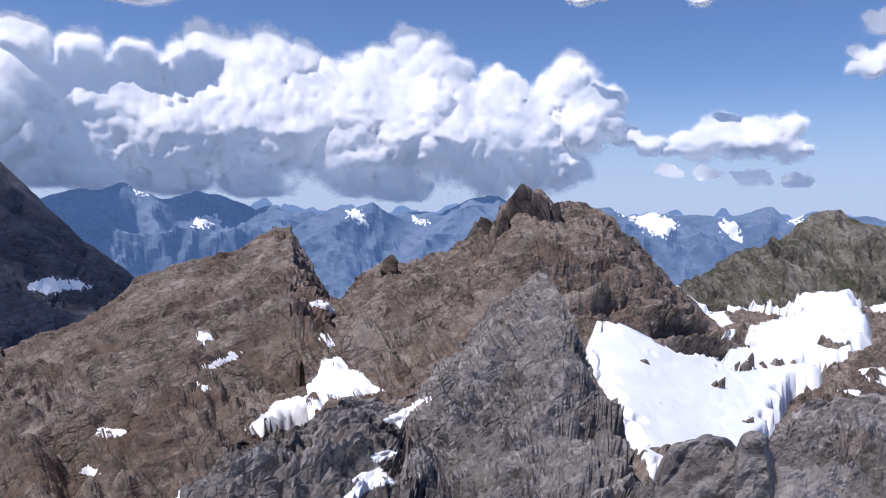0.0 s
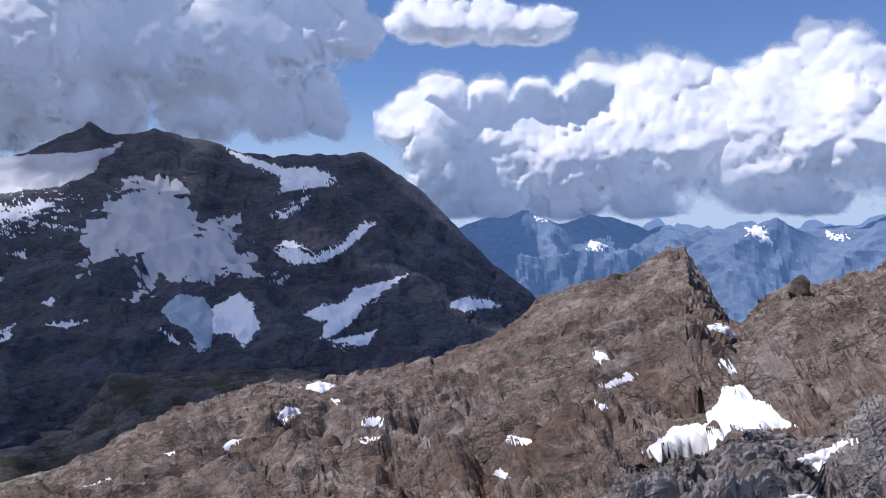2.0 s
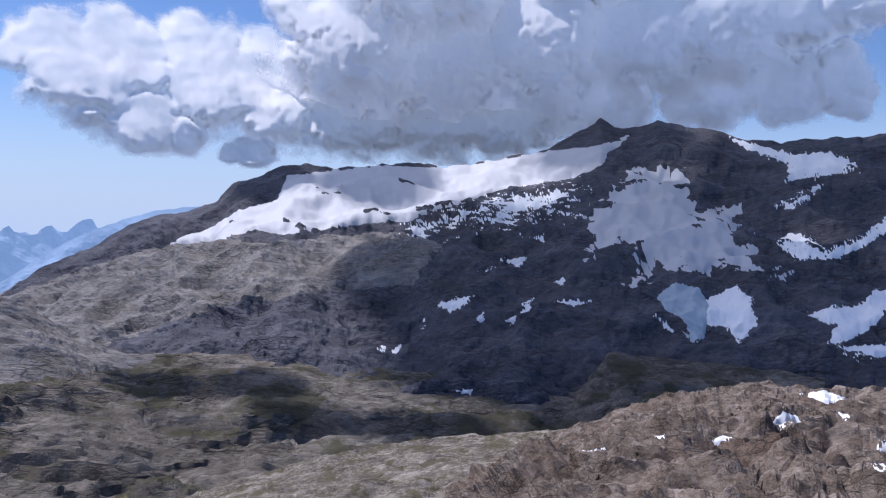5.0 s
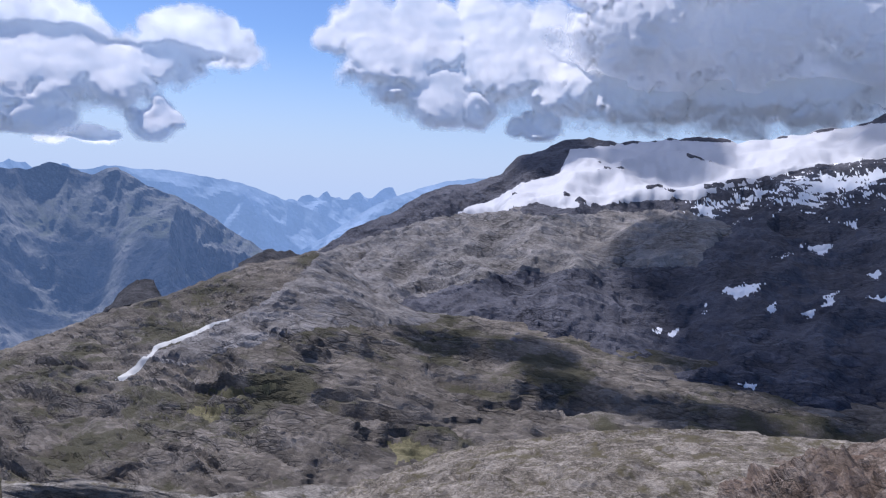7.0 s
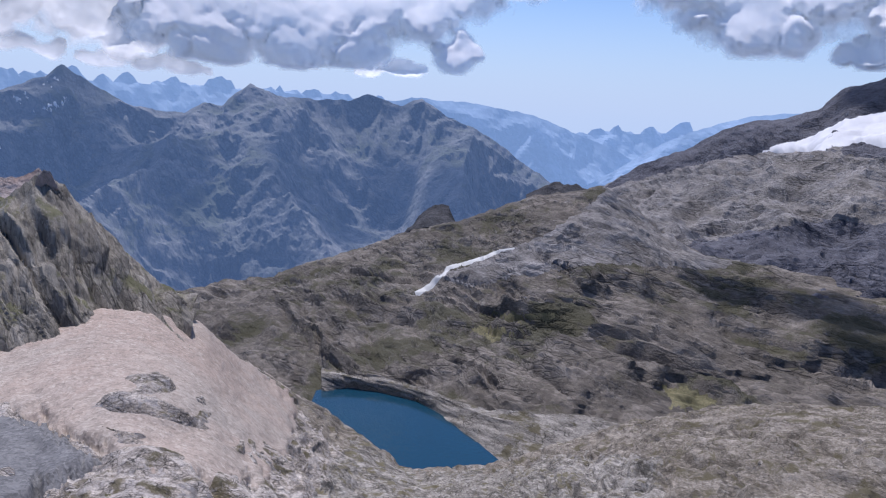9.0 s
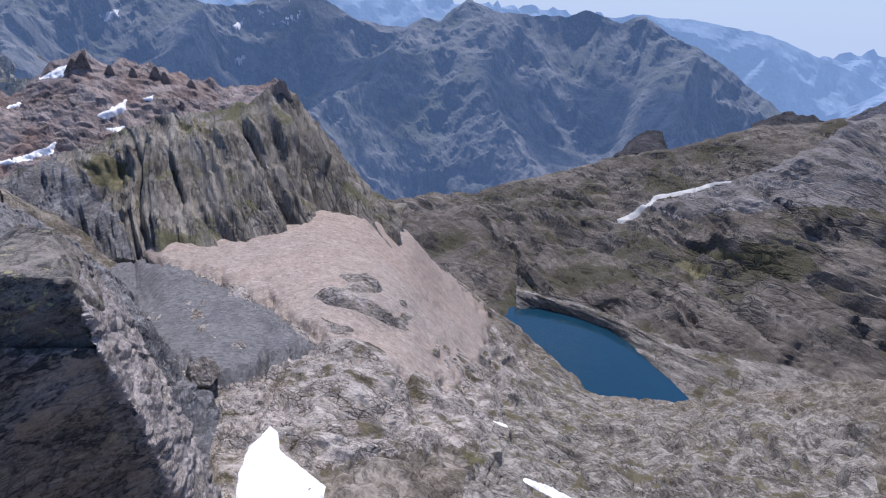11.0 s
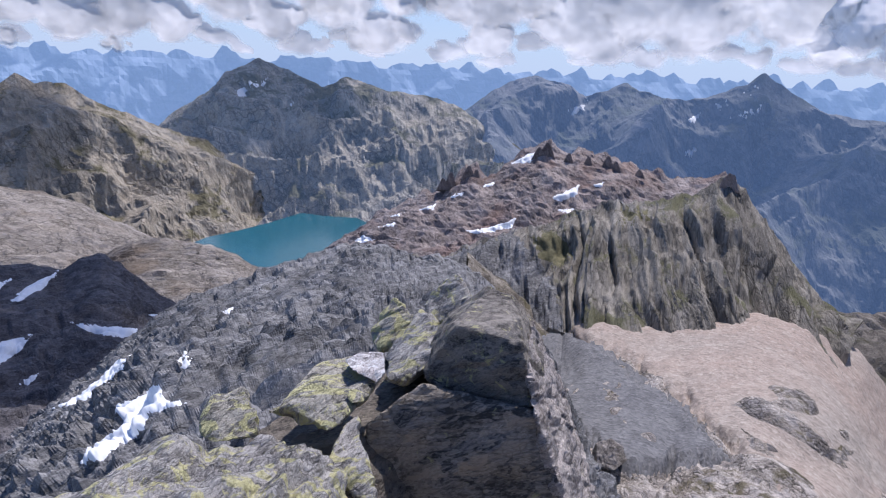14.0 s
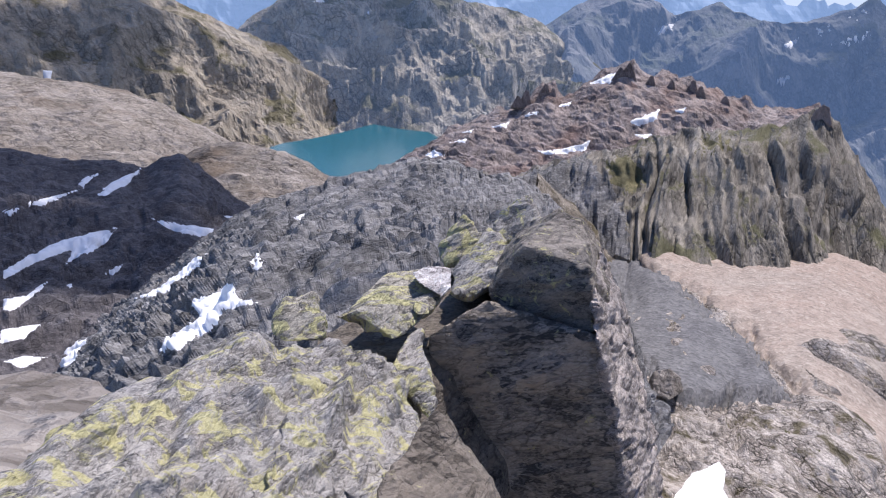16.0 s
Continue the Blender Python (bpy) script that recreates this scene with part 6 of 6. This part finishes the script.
for i, (a, e, w, tall) in enumerate(((154.4, -4.1, 0.5, 1.5), (155.0, -4.5, 0.4, 1.1), (149.7, -4.85, 0.4, 1.3), (149.1, -5.25, 0.35, 1.0), (160.4, -6.2, 0.45, 1.4), (159.8, -6.5, 0.3, 1.1),
                                     (161.8, -6.8, 0.4, 1.4), (162.4, -7.3, 0.35, 1.0), (152.7, -4.85, 0.3, 0.9), (147.3, -5.75, 0.35, 0.9), (151.2, -5.0, 0.25, 0.8))):
    e -= 0.45
    w *= 1.5
    crag([(a + w, e - tall), (a + 0.5 * w, e - 0.4 * tall), (a + 0.05, e), (a - 0.15, e - 0.1), (a - 0.7 * w, e - 0.6 * tall), (a - w, e - tall)], 405, 6, tooth_rock, 0.6,
         "dark rock tooth on the reddish crest", 30 + i, "tooth", 70, OWNERS["red"], 0.08)
crag([(141.6, -7.4), (141.3, -6.4), (140.9, -5.95), (140.5, -6.1), (140.0, -7.4)], 262, 5, tooth_rock, 0.5, "dark rock tooth at the cliff's end", 44, "tooth", 70, OWNERS["cliff"], 0.16)
rock_hull("boulder", [(148.9, -28.2, 96), (148.4, -27.0, 97), (147.3, -26.6, 98), (146.4, -27.0, 98), (145.8, -28.0, 96), (146.8, -28.9, 94), (148.3, -28.8, 94), (148.0, -27.6, 102), (146.6, -27.6, 102)],
          near_rock, 2.5, 0.12, 0.16, 19, "dark rounded boulder lying in the pale scree", category="boulder")


# ---- loose stones ----
def stone_mesh(seed):
    rng = np.random.default_rng(seed)
    bm = bmesh.new()
    bmesh.ops.create_icosphere(bm, subdivisions=2, radius=0.5)
    cut = rng.normal(size=(9, 3))
    cut /= np.linalg.norm(cut, axis=1)[:, None]
    far_off = rng.uniform(0.26, 0.42, 9)
    for v in bm.verts:
        for k, o in zip(cut, far_off):
            over = v.co.dot(Vector(k)) - o
            if over > 0:
                v.co -= Vector(k) * over
        v.co.z *= 0.75
    me = bpy.data.meshes.new("stone")
    bm.to_mesh(me)
    bm.free()
    return me


stones = [stone_mesh(k) for k in range(6)]
rng = np.random.default_rng(11)
for key, count, mat, lo, hi, where, label in (("west", 120, talus, 0.5, 1.6, (0.1, 0.85), "loose pale block on the rock slope"), ("left", 60, brown_rock, 0.6, 1.6, (0.1, 0.8), "loose brown block on the ridge"),
                                              ("main", 60, near_rock, 0.4, 1.3, (0.1, 0.8), "loose grey block beside the snow"), ("grey", 60, near_rock, 0.3, 1.2, (0.15, 0.85), "loose grey block on the ridge")):
    az, el, p, base, n, h, st = FORMS[key]
    for _ in range(count):
        i = rng.integers(int(where[0] * p.shape[0]), int(where[1] * p.shape[0]))
        j = rng.integers(5, p.shape[1] - 5)
        me = stones[rng.integers(0, len(stones))]
        ob = new("stone", me)
        if not me.materials:
            me.materials.append(None)
        ob.material_slots[0].link = "OBJECT"
        ob.material_slots[0].material = mat
        size = rng.uniform(lo, hi) * np.hypot(p[i, j, 0], p[i, j, 1]) / 130
        ob.matrix_world = Matrix.LocRotScale(Vector(p[i, j]), Euler(rng.uniform(0, 3, 3)), Vector(size * rng.uniform(0.7, 1.3, 3)))
        tagged(ob, label, "stone", "loose stones")
